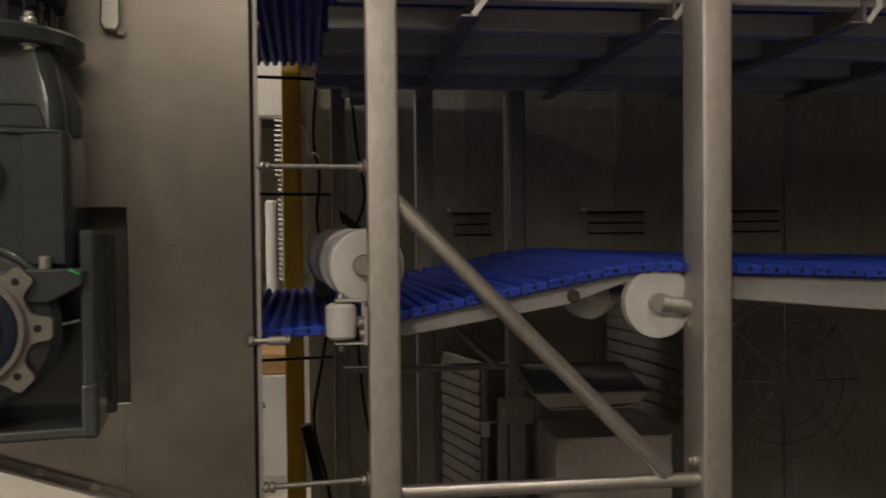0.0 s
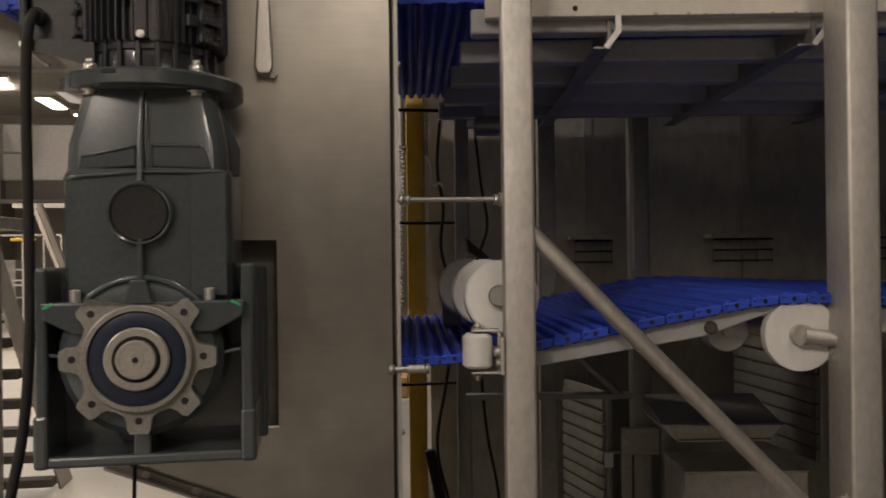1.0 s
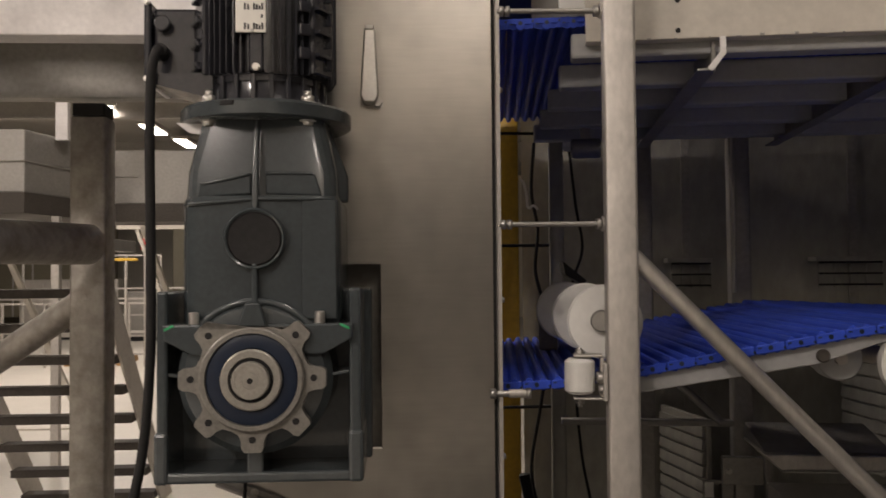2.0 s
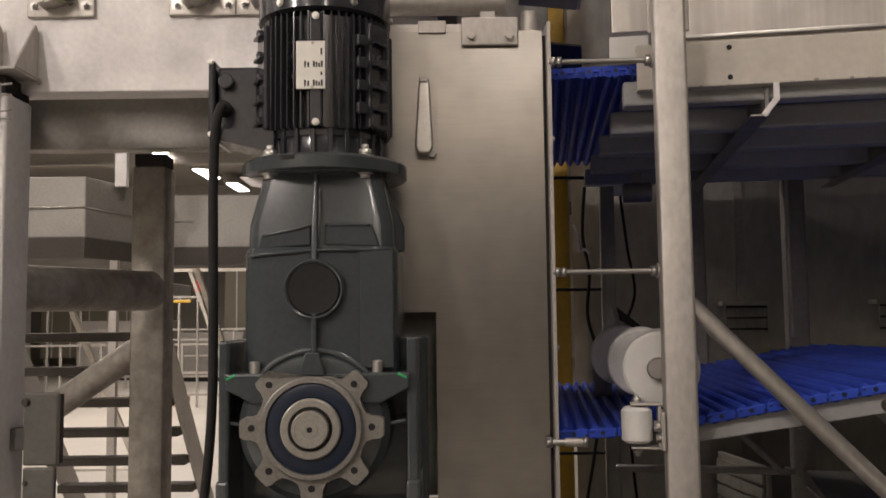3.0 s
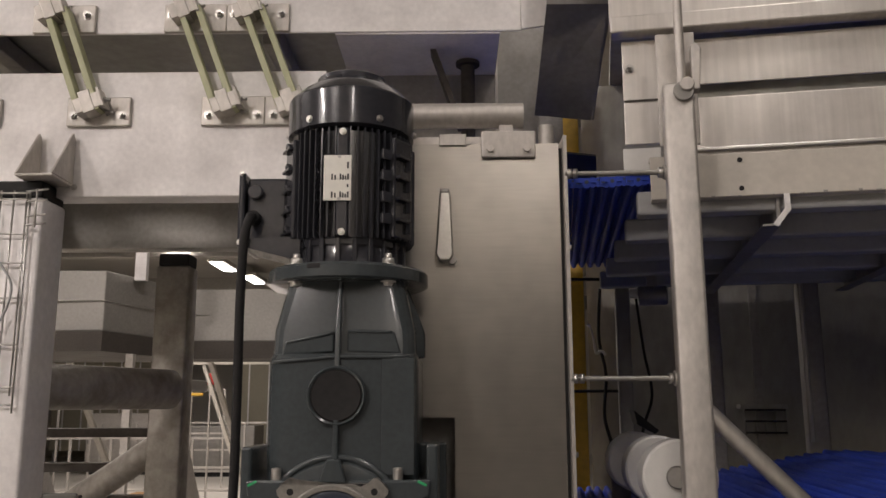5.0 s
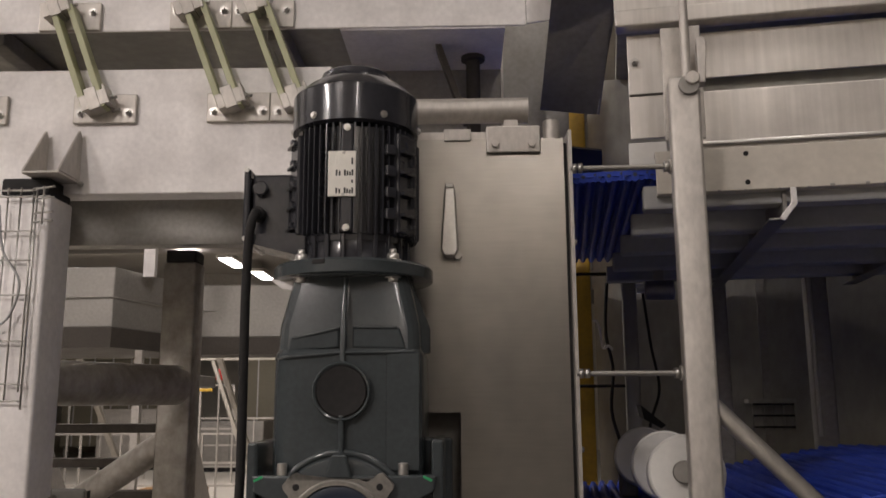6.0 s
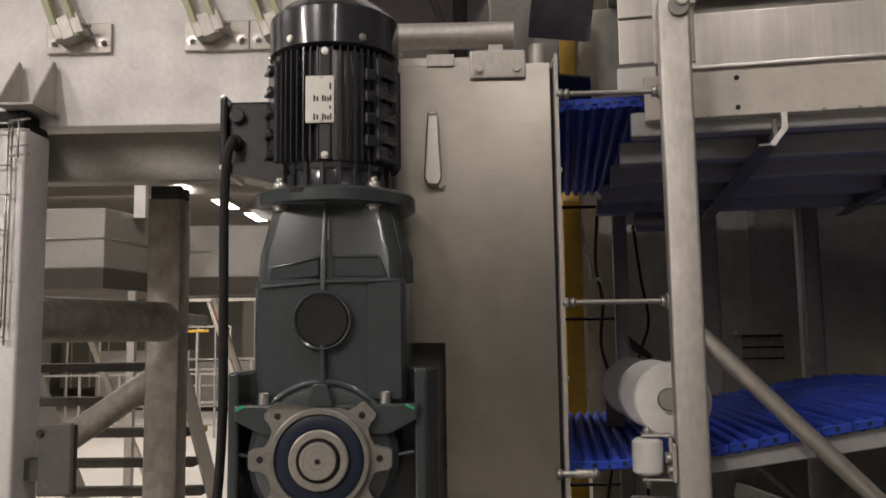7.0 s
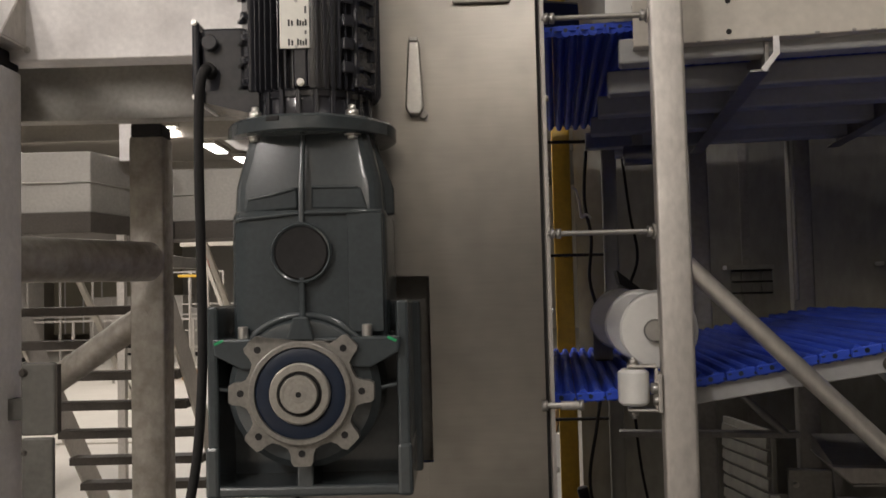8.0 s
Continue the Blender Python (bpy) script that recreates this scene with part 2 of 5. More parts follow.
def bolt_bm(p, axis, r=0.008, h=0.008, stud=0.0):
    """A hexagon head with a washer, standing at p along axis."""
    p, a = Vector(p), Vector(axis).normalized()
    bms = [bm_cyl(p, p + a * 0.002, r * 1.3, seg=16), bm_cyl(p + a * 0.001, p + a * h, r, r * 0.92, seg=6)]
    if stud:
        bms.append(bm_cyl(p + a * (h - 0.002), p + a * (h + stud), r * 0.55, seg=10))
    return join(*bms)

# ---------- the hall ----------
solo("floor", bm_box(-32, 14, -12, 30, -0.2, 0), M_FLOOR, P, (0, 0, 0), "pale beige resin hall floor", "floor", kind="structure")
# unseen dark sheet added to cut light bouncing off the pale floor
solo("bounce_cut_floor", bm_prism([(-2.0, -2.7), (5.0, -2.7), (5.0, 4.6), (-1.5, 4.6), (-2.0, 3.6)], 0.002, 0.02, "xy"), M_BOUNCE_CUT, P, (0, 0, 0.002), "unseen dark floor sheet added to cut bounce light", "floor", kind="structure")
solo("ceiling", bm_box(-32, 14, -12, 30, CEILING, CEILING + 0.2), M_CEIL, P, (0, 0, CEILING), "grey sheet ceiling of the hall", "ceiling", kind="structure")
solo("wall_north", bm_box(-32, 14, 29.6, 30, 0, CEILING), M_WALL, P, (0, 29.6, 0), "beige panel wall of the hall", "wall", kind="structure")
# unseen near wall, dark below, added for the guard cabinet's reflection
solo("wall_south", bm_box(-31.6, 13.6, -6.0, -5.6, 3.2, CEILING), M_WALL, P, (0, -6, 3.2), "beige upper panel wall of the hall", "wall", kind="structure")
solo("wall_south_dark_reflect", bm_box(-31.6, 13.6, -6.0, -5.58, 0, 3.198), M_DARK_REFLECT, P, (0, -6, 0), "unseen dark lower wall added for the guard cabinet to reflect", "wall", kind="structure")
solo("wall_west", bm_box(-32, -31.6, -11.6, 29.6, 0, CEILING), M_WALL, P, (-32, 0, 0), "beige panel wall of the hall", "wall", kind="structure")
solo("wall_east", bm_box(13.6, 14, -11.6, 29.6, 0, CEILING), M_WALL, P, (14, 0, 0), "beige panel wall of the hall", "wall", kind="structure")


def roof_beam(y):
    t = thing("roof_beam", P, (-8, y, CEILING - 0.5), "grey painted steel roof beam under the ceiling", "beam", "roof beams", "structure")
    part("web", bm_box(-30, 12, y - 0.02, y + 0.02, CEILING - 0.5, CEILING), M_CEIL, t)
    part("flange", bm_box(-30, 12, y - 0.12, y + 0.12, CEILING - 0.53, CEILING - 0.5), M_CEIL, t)


for y in (4.0, 10.0, 16.0, 22.0):
    roof_beam(y)


def ceiling_lamp(x, y):
    t = thing("ceiling_lamp", P, (x, y, CEILING - 0.3), "lit white rectangular lamp hung under the ceiling", "lamp", "ceiling lamps")
    part("housing", bm_box(x - 0.2, x + 0.2, y - 0.62, y + 0.62, CEILING - 0.28, CEILING - 0.2, 0.01), M_CEIL, t)
    part("diffuser", bm_box(x - 0.13, x + 0.13, y - 0.6, y + 0.6, CEILING - 0.31, CEILING - 0.284), M_LAMP, t)
    part("hanger", bm_cyl((x, y, CEILING - 0.2), (x, y, CEILING), 0.01, seg=8), M_CEIL, t)


# the added, unseen lamps get the same housing and glow
for x, y in LAMPS:
    ceiling_lamp(x, y)


# ---------- shaker conveyor ----------
BY = 2.06
sh = thing("shaker_conveyor", P, (-1.2, BY, 2.14), "pale stainless shaker conveyor on green leaf springs", "conveyor")


def channel(x0, x1, y, z0, z1, d):
    """A folded plate: web towards the viewer, flanges going back by d."""
    return join(bm_box(x0, x1, y, y + 0.008, z0, z1, 0.003), bm_box(x0, x1, y + 0.008, y + d, z0, z0 + 0.008), bm_box(x0, x1, y + 0.008, y + d, z1 - 0.008, z1))


part("lower_beam", channel(-3.2, -0.45, BY, 2.14, 2.476, 0.07), M_BEAM, sh)
part("upper_beam", bm_box(-3.2, 0.06, BY, BY + 0.008, 2.582, 2.95, 0.003), M_BEAM, sh)
# rear beams and trough are the same steel, coloured darker for shade
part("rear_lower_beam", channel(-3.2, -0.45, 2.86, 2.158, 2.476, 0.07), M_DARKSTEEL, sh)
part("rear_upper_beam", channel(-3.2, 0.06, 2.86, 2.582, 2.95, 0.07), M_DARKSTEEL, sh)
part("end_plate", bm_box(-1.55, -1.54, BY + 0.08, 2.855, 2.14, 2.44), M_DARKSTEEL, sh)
part("trough_floor", bm_box(-3.2, -0.45, BY + 0.075, 2.855, 2.64, 2.648), M_INNER, sh)
part("beam_end", bm_prism([(0.061, 2.587), (0.125, 2.596), (0.20, 2.70), (0.20, 2.95), (0.061, 2.95)], BY, BY + 0.008, "xz", 0.002), M_BEAM, sh)
for ty in (BY + 0.075, 2.85):
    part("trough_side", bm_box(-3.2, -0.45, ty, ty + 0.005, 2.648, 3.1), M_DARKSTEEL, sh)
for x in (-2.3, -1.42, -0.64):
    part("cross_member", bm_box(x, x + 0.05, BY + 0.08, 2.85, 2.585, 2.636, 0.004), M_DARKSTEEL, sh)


def leaf_spring(x, y, front):
    """Clamp plates on both beams and two leaning green leaves between them."""
    s = -1 if front else 1
    f = y if front else y + 0.008
    def yy(a, b):
        return (f - b, f - a) if front else (f + a, f + b)
    part("lower_plate", bm_box(x, x + 0.165, *yy(0, 0.012), 2.325, 2.403, 0.003), M_STEEL, sh)
    part("upper_plate", bm_box(x - 0.11, x + 0.055, *yy(0, 0.012), 2.582, 2.66, 0.003), M_STEEL, sh)
    lean = math.degrees(math.atan2(0.100, 0.262))
    for dx in (0.044, 0.092):
        a = bm_box(-0.008, 0.008, *yy(0.016, 0.056), -0.150, 0.150, 0.002)
        part("leaf", turn(a, pose(x + dx - 0.05, 0, 2.495, 0, -lean, 0)), M_GLASSFIBRE, sh, "pale green fibreglass leaf spring")
    for zx, zz in ((0.07, 2.372), (-0.05, 2.628)):
        blk = join(bm_box(-0.034, 0.034, *yy(0.012, 0.058), -0.020, 0.020, 0.002), bm_box(-0.015, 0.015, *yy(0.012, 0.060), -0.026, 0.034, 0.002), bm_box(0.033, 0.040, *yy(0.014, 0.062), -0.024, 0.030, 0.002))
        part("clamp", turn(blk, pose(x + zx, 0, zz, 0, -lean, 0)), M_STEEL, sh)
        for k in (-1, 1):
            part("clamp_bolt", turn(bolt_bm((k * 0.0, 0, 0), (1, 0, 0), 0.007, 0.007, 0.012), pose(x + zx + 0.036, f + s * (0.03 + 0.012 * k), zz + 0.012 * k)), M_BRIGHT, sh)
    for bx, bz in ((0.02, 2.352), (0.145, 2.352), (-0.09, 2.63), (0.035, 2.63)):
        yb = f + s * 0.012
        part("bolt", bolt_bm((x + bx, yb, bz), (0, s, 0), 0.0095, 0.009, 0.008), M_BRIGHT, sh)


for x in (-1.455, -1.117, -0.769, -0.604):
    leaf_spring(x, BY, True)
for x in (-1.3, -0.9, -0.6):
    leaf_spring(x, 2.86, False)

# bracket that carries the beam on its leg
br = thing("beam_bracket", P, (-1.15, 2.0, 2.165), "folded stainless bracket under the shaker beam", "bracket")
part("base", bm_box(-1.183, -1.090, 1.945, BY - 0.003, 2.166, 2.172, 0.002), M_STEEL, br)
for x in (-1.183, -1.096):
    part("ear", bm_prism([(1.945, 2.173), (BY - 0.003, 2.173), (BY - 0.003, 2.288), (2.043, 2.304)], x, x + 0.006, "yz", 0.001), M_STEEL, br)
part("weld_bolt", bolt_bm((-1.086, BY - 0.004, 2.165), (0, -1, 0), 0.006, 0.006), M_BRIGHT, br)


def leg(name, x0, x1, y0, y1, ztop, label, m):
    t = thing(name, P, ((x0 + x1) / 2, (y0 + y1) / 2, 0), label, "pillar", "shaker pillars")
    part("tube", smooth(bm_box(x0, x1, y0, y1, 0.012, ztop, 0.008, 3)), m, t)
    part("foot_plate", bm_box(x0 - 0.04, x1 + 0.04, y0 - 0.04, y1 + 0.04, 0, 0.012), m, t)
    part("rubber_pad", bm_box(x0 + 0.005, x1 - 0.005, y0 + 0.003, y1 - 0.003, ztop, ztop + 0.043, 0.006), M_RUBBER, t, "black rubber pad")
    return t


legA = leg("square_pillar", -1.258, -1.127, 1.985, 2.11, 2.122, "square stainless leg with a cable basket on it", M_BEAM)
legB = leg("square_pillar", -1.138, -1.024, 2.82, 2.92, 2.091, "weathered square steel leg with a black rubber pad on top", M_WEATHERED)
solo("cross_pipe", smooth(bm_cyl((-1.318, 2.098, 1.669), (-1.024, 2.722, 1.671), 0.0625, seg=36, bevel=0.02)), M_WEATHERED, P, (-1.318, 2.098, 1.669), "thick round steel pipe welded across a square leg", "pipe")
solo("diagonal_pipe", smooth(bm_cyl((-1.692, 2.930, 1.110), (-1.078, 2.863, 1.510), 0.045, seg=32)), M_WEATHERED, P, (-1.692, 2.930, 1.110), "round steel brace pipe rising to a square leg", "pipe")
cb = thing("clamp_bracket", P, (-1.09, 2.05, 1.35), "dull folded steel bracket bolted to a square leg", "bracket")
part("plate", bm_box(-1.092, -1.010, 2.03, 2.044, 1.245, 1.415, 0.005), M_PLATE, cb)
part("bolt", bolt_bm((-1.085, 2.03, 1.392), (0, -1, 0), 0.008, 0.008), M_TREAD, cb)
part("lower_plate", bm_box(-1.092, -1.016, 2.032, 2.046, 0.80, 1.240, 0.005), M_PLATE, cb)
part("rim", bm_box(-1.0098, -1.005, 2.03, 2.05, 1.25, 1.41), M_TREAD, cb, "dark rim of the bracket")
part("screw", bolt_bm((-1.084, 2.032, 1.205), (0, -1, 0), 0.005, 0.005), M_TREAD, cb)
part("tie", bm_box(-1.130, -1.092, 2.04, 2.08, 1.28, 1.33), M_PLATE, cb)

# wire cable basket on the front leg
wb = thing("cable_basket", P, (-1.18, 1.97, 1.62), "bent wire cable basket along a square leg", "cable tray")
for x, y, z0 in ((-1.224, 1.972, 1.66), (-1.192, 1.972, 1.62), (-1.160, 1.972, 1.64), (-1.150, 1.968, 1.60), (-1.128, 1.956, 2.04)):
    part("long_wire", bm_cyl((x, y, z0), (x, y, 2.135), 0.0024, seg=8), M_BRIGHT, wb)
for z in (1.62, 1.66, 1.76, 1.87, 1.955, 2.026, 2.112, 2.128):
    part("cross_wire", bm_hose([(-1.252, 1.968, z), (-1.20, 1.968, z), (-1.15, 1.967, z)], 0.0024, 8, 3), M_BRIGHT, wb)
for z in (2.048, 2.070, 2.106, 2.132):
    part("cut_wire", bm_cyl((-1.155, 1.968, z), (-1.098, 1.948, z), 0.0026, seg=8), M_BRIGHT, wb, "cut bright wire end")

solo("thin_cable", bm_hose([(-1.24, 1.965, 2.09), (-1.22, 1.96, 1.98), (-1.17, 1.955, 1.90), (-1.19, 1.96, 1.82), (-1.235, 1.965, 1.77), (-1.24, 1.965, 1.64)], 0.003, 8), M_GREYPL, P, (-1.24, 1.96, 1.64), "thin pale grey cable lying in a wire basket", "cable")

# ---------- guard cabinet behind the drive ----------
PX0, PX1, PY, PZ1 = -0.43, 0.101, 1.69, 2.155
gc = thing("guard_cabinet", P, (-0.1, 1.8, 0.0), "brushed stainless guard cabinet behind the gear motor", "cabinet")
part("front_panel", bm_prism([(PX0, PZ1), (PX0, 1.592), (-0.118, 1.592), (-0.118, 1.234), (PX0, 1.234), (PX0, 1.193), (-0.128, 1.075), (-0.128, 0.35), (PX1, 0.35), (PX1, PZ1)], PY, PY + 0.004), M_PANEL, gc)
part("fold_strip", bm_box(-0.131, -0.1285, PY - 0.004, PY - 0.0005, 1.075, 1.234), M_PANEL, gc)
# dull steel bar stands for the shaded channel recess above the lip
part("sloping_edge", bm_prism([(PX0, 1.193), (PX0, 1.181), (-0.118, 1.060), (-0.118, 1.073)], PY - 0.012, PY + 0.06), M_DARKSTEEL, gc)
part("edge_lip", bm_prism([(PX0, 1.1805), (PX0, 1.176), (-0.118, 1.055), (-0.118, 1.0595)], PY - 0.03, PY + 0.06), M_STEEL, gc)
part("lower_box", bm_box(-0.155, -0.126, PY + 0.02, PY + 0.2, 0.35, 1.06), M_PANEL, gc)
part("top_plate", bm_box(PX0, PX1, PY + 0.005, 1.95, PZ1 - 0.006, PZ1 - 0.002), M_PANEL, gc)
part("left_side", bm_box(PX0, PX0 + 0.004, PY + 0.006, 1.95, 1.2, PZ1 - 0.007), M_PANEL, gc)
# black strip stands for the shaded gap between panel and side plate
part("edge_gap_strip", bm_box(PX1, PX1 + 0.006, PY + 0.003, PY + 0.03, 0.35, PZ1 - 0.01), M_RUBBER, gc, "black strip for the shaded gap at the panel edge")
# run back unseen to 2.9 to block light from the left
part("side_plate", bm_box(PX1 + 0.007, PX1 + 0.014, PY - 0.025, 2.9, 0.2, PZ1 + 0.01), M_STEEL, gc)
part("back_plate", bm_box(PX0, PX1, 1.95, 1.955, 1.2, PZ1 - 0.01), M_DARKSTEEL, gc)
# dull sheet added to stand for the dark hollow behind the notch
part("notch_hollow_sheet", bm_box(PX0 + 0.01, -0.116, 1.78, 1.785, 1.22, 1.61), M_DARKSTEEL, gc)
part("leg", bm_box(-0.05, 0.05, 1.80, 1.90, 0, 0.36), M_STEEL, gc)
part("hinge_tab", bm_box(-0.06, 0.053, PY - 0.012, PY - 0.004, 2.122, 2.180, 0.003), M_STEEL, gc)
part("small_tab", bm_box(-0.148, -0.092, PY - 0.006, PY - 0.001, 2.150, 2.176, 0.002), M_STEEL, gc)
part("top_strip", bm_box(PX0, 0.02, PY + 0.02, PY + 0.03, PZ1, PZ1 + 0.022), M_STEEL, gc)
for x in (-0.042, 0.034):
    part("tab_bolt", bolt_bm((x, PY - 0.012, 2.140), (0, -1, 0), 0.0085, 0.008), M_STEEL, gc)
part("round_stub", smooth(bm_cyl((0.083, 1.75, PZ1 - 0.01), (0.083, 1.75, 2.213), 0.018, bevel=0.002)), M_STEEL, gc)
part("top_pipe", smooth(bm_cyl((-0.42, 1.75, 2.238), (0.033, 1.75, 2.238), 0.0275, seg=32)), M_STEEL, gc)
for x in (-0.36, -0.02):
    part("pipe_saddle", bm_box(x, x + 0.03, 1.735, 1.765, PZ1 - 0.004, 2.212), M_STEEL, gc)
for x in (-0.36, -0.27, -0.18):
    part("edge_bolt", bolt_bm((x, PY - 0.012, 1.187 - (x + 0.43) * 0.387), (0, -1, 0), 0.006, 0.006), M_STEEL, gc)
for z in (1.218, 1.52, 1.93):
    part("side_bolt", bolt_bm((PX1 + 0.014, PY - 0.012, z), (1, 0, 0), 0.006, 0.006), M_BRIGHT, gc)
# folded pull handle
hd = bm_prism([(-0.147, 2.043), (-0.126, 2.043), (-0.120, 1.915), (-0.127, 1.902), (-0.148, 1.902), (-0.155, 1.915)], PY - 0.034, PY - 0.024, "xz", 0.003)
part("handle", join(hd, bm_box(-0.147, -0.133, PY - 0.026, PY - 0.001, 2.030, 2.046, 0.002), bm_cyl((-0.138, PY - 0.026, 1.915), (-0.138, PY - 0.001, 1.915), 0.013, seg=20)), M_ZINC, gc, "bright folded steel pull handle")
part("handle_hook", bm_box(-0.146, -0.128, PY - 0.036, PY - 0.028, 2.042, 2.051, 0.002), M_BRIGHT, gc)
part("handle_nut", bolt_bm((-0.122, PY - 0.001, 1.905), (0, -1, 0), 0.009, 0.014), M_BRIGHT, gc)

# ---------- gear motor ----------
GX, GY = -0.318, 1.57
gm = thing("gear_motor", P, (GX, GY, 1.24), "slate grey gear motor with a black fan cowl", "motor")
# motor: cowl, fins, collar, flange
part("fan_cowl", smooth(bm_lathe([(0.112, 2.118), (0.1215, 2.122), (0.1215, 2.190), (0.1190, 2.194), (0.098, 2.214), (0.072, 2.231), (0.069, 2.236), (0.068, 2.244), (0.064, 2.247), (0.03, 2.2475)], (GX, GY, 0), seg=64), 12), M_BLACK, gm, "glossy black fan cowl")
part("stator", smooth(bm_cyl((GX, GY, 1.90), (GX, GY, 2.112), 0.103, seg=48)), M_BLACK, gm)
for k in range(56):
    a = 360 * k / 56
    if 155 < a < 222:
        continue
    part("fin", turn(bm_box(0.101, 0.1195, -0.0012, 0.0012, 1.912, 2.114), pose(GX, GY, 0, 0, 0, a)), M_BLACK, gm)
part("collar", smooth(bm_lathe([(0.106, 1.852), (0.106, 1.862), (0.100, 1.872), (0.098, 1.905), (0.105, 1.912)], (GX, GY, 0), seg=56)), M_BLACK, gm)
for k in range(22):
    part("collar_rib", turn(bm_box(0.097, 0.107, -0.004, 0.004, 1.866, 1.912, 0.001, 1), pose(GX, GY, 0, 0, 0, 360 * k / 22 + 4)), M_BLACK, gm)
part("flange", smooth(bm_lathe([(0.143, 1.832), (0.150, 1.836), (0.150, 1.856), (0.146, 1.861), (0.10, 1.862)], (GX, GY, 0), seg=72), 30), M_SLATE, gm)
part("flange_slot", turn(bm_box(0.14, 0.1512, -0.012, 0.012, 1.850, 1.858, 0.001), pose(GX, GY, 0, 0, 0, -107)), M_RUBBER, gm)
part("lifting_tab", bm_prism([(-0.462, 1.833), (-0.405, 1.833), (-0.412, 1.812), (-0.440, 1.816)], 1.50, 1.506, "xz", 0.001), M_BEAM, gm, "pale steel tab under the flange")
for a in (-50, -130, 40, 140):
    x, y = GX + 0.128 * math.cos(radians(a)), GY + 0.128 * math.sin(radians(a))
    part("flange_bolt", bolt_bm((x, y, 1.861), (0, 0, 1), 0.0115, 0.013, 0.008), M_ZINC, gm, "zinc plated flange bolt")
    part("flange_nut", bolt_bm((x, y, 1.832), (0, 0, -1), 0.011, 0.009), M_ZINC, gm)
for a in (-122, -58, 0, 180):
    x, y = 0.1215 * math.cos(radians(a)), 0.1215 * math.sin(radians(a))
    part("cowl_screw", bolt_bm((GX + x, GY + y, 2.134), (x, y, 0), 0.0052, 0.005), M_ZINC, gm)
# side housing with cast hooks, to the right of the fins
for a, w in ((-30, 0.058), (14, 0.05), (207, 0.05)):
    part("side_pad", turn(bm_box(0.100, 0.122, -w / 2, w / 2, 1.915, 2.105, 0.004), pose(GX, GY, 0, 0, 0, a)), M_BLACK, gm)
for z in (1.945, 1.985, 2.025, 2.065):
    part("cast_rib", turn(join(bm_box(0.121, 0.131, -0.030, 0.012, z, z + 0.006, 0.001, 1), bm_box(0.121, 0.131, 0.006, 0.012, z - 0.018, z + 0.006, 0.001, 1)), pose(GX, GY, 0, 0, 0, -28)), M_BLACK, gm)
    part("cast_lug", turn(bm_box(0.119, 0.129, -0.010, 0.012, z - 0.008, z + 0.012, 0.002, 1), pose(GX, GY, 0, 0, 0, -52)), M_BLACK, gm)
for z in (1.925, 1.965, 2.005, 2.045, 2.085):
    part("pad_rib", turn(join(bm_box(0.119, 0.130, -0.022, 0.022, z, z + 0.006, 0.001, 1), bm_box(0.121, 0.128, -0.012, 0.0, z + 0.008, z + 0.018, 0.002, 1)), pose(GX, GY, 0, 0, 0, 207)), M_BLACK, gm)
part("centre_rib", bm_box(GX - 0.011, GX + 0.011, GY - 0.121, GY - 0.10, 1.912, 2.112, 0.003), M_BLACK, gm)
for z in (1.918, 2.104):
    part("rib_screw", bolt_bm((GX, GY - 0.121, z), (0, -1, 0), 0.005, 0.005), M_ZINC, gm)
nm = part("name_plate", bm_box(GX - 0.033, GX + 0.017, GY - 0.126, GY - 0.1235, 1.974, 2.058, 0.001, 1), M_LABEL, gm, "silver name plate with worn print")
for x0, x1, z0, z1 in ((-0.019, -0.008, 2.012, 2.023), (-0.004, 0.014, 2.012, 2.023), (0.009, 0.014, 2.033, 2.045), (0.009, 0.014, 1.998, 2.004), (-0.019, -0.008, 1.979, 1.990), (-0.004, 0.014, 1.979, 1.990)):
    n = max(1, int((x1 - x0) / 0.0045))
    for k in range(n):
        xa = x0 + (x1 - x0) * k / n
        part("print_bar", bm_box(GX + xa, GX + xa + 0.0032, GY - 0.1265, GY - 0.126, z0, z1 - 0.002 * ((k * 7) % 3)), M_INK, nm)
for z in (1.977, 2.055):
    part("rivet", smooth(bm_cyl((GX - 0.005, GY - 0.128, z), (GX - 0.005, GY - 0.126, z), 0.003, seg=10)), M_BRIGHT, nm)
# terminal box with cable
tb = part("terminal_box", bm_box(-0.508, -0.432, 1.53, 1.65, 1.915, 2.04, 0.006), M_BLACK, gm, "black cast terminal box")
part("box_lid", bm_box(-0.523, -0.510, 1.52, 1.66, 1.906, 2.05, 0.005), M_BLACK, tb)
part("gland", smooth(bm_cyl((-0.490, 1.53, 2.010), (-0.490, 1.514, 2.010), 0.014, bevel=0.002)), M_BLACK, tb)
part("gland", smooth(bm_cyl((-0.492, 1.53, 1.960), (-0.492, 1.508, 1.960), 0.013, bevel=0.002)), M_RUBBER, tb)
for z in (1.914, 2.047):
    part("lid_screw", bolt_bm((-0.517, 1.52, z), (0, -1, 0), 0.004, 0.005), M_ZINC, tb)
part("box_foot", bm_prism([(-0.50, 1.90), (-0.40, 1.875), (-0.40, 1.92), (-0.50, 1.918)], 1.5, 1.6), M_BLACK, tb)
solo("motor_cable", bm_hose([(-0.492, 1.512, 1.960), (-0.494, 1.494, 1.952), (-0.502, 1.494, 1.91), (-0.506, 1.50, 1.80), (-0.507, 1.51, 1.62), (-0.510, 1.52, 1.44), (-0.522, 1.52, 1.28), (-0.545, 1.50, 1.12), (-0.56, 1.5, 0.9), (-0.50, 1.5, 0.6), (-0.40, 1.6, 0.42)], 0.0085, 12), M_RUBBER, P, (-0.5, 1.5, 0.42), "thick black motor cable hanging from the terminal box", "cable")


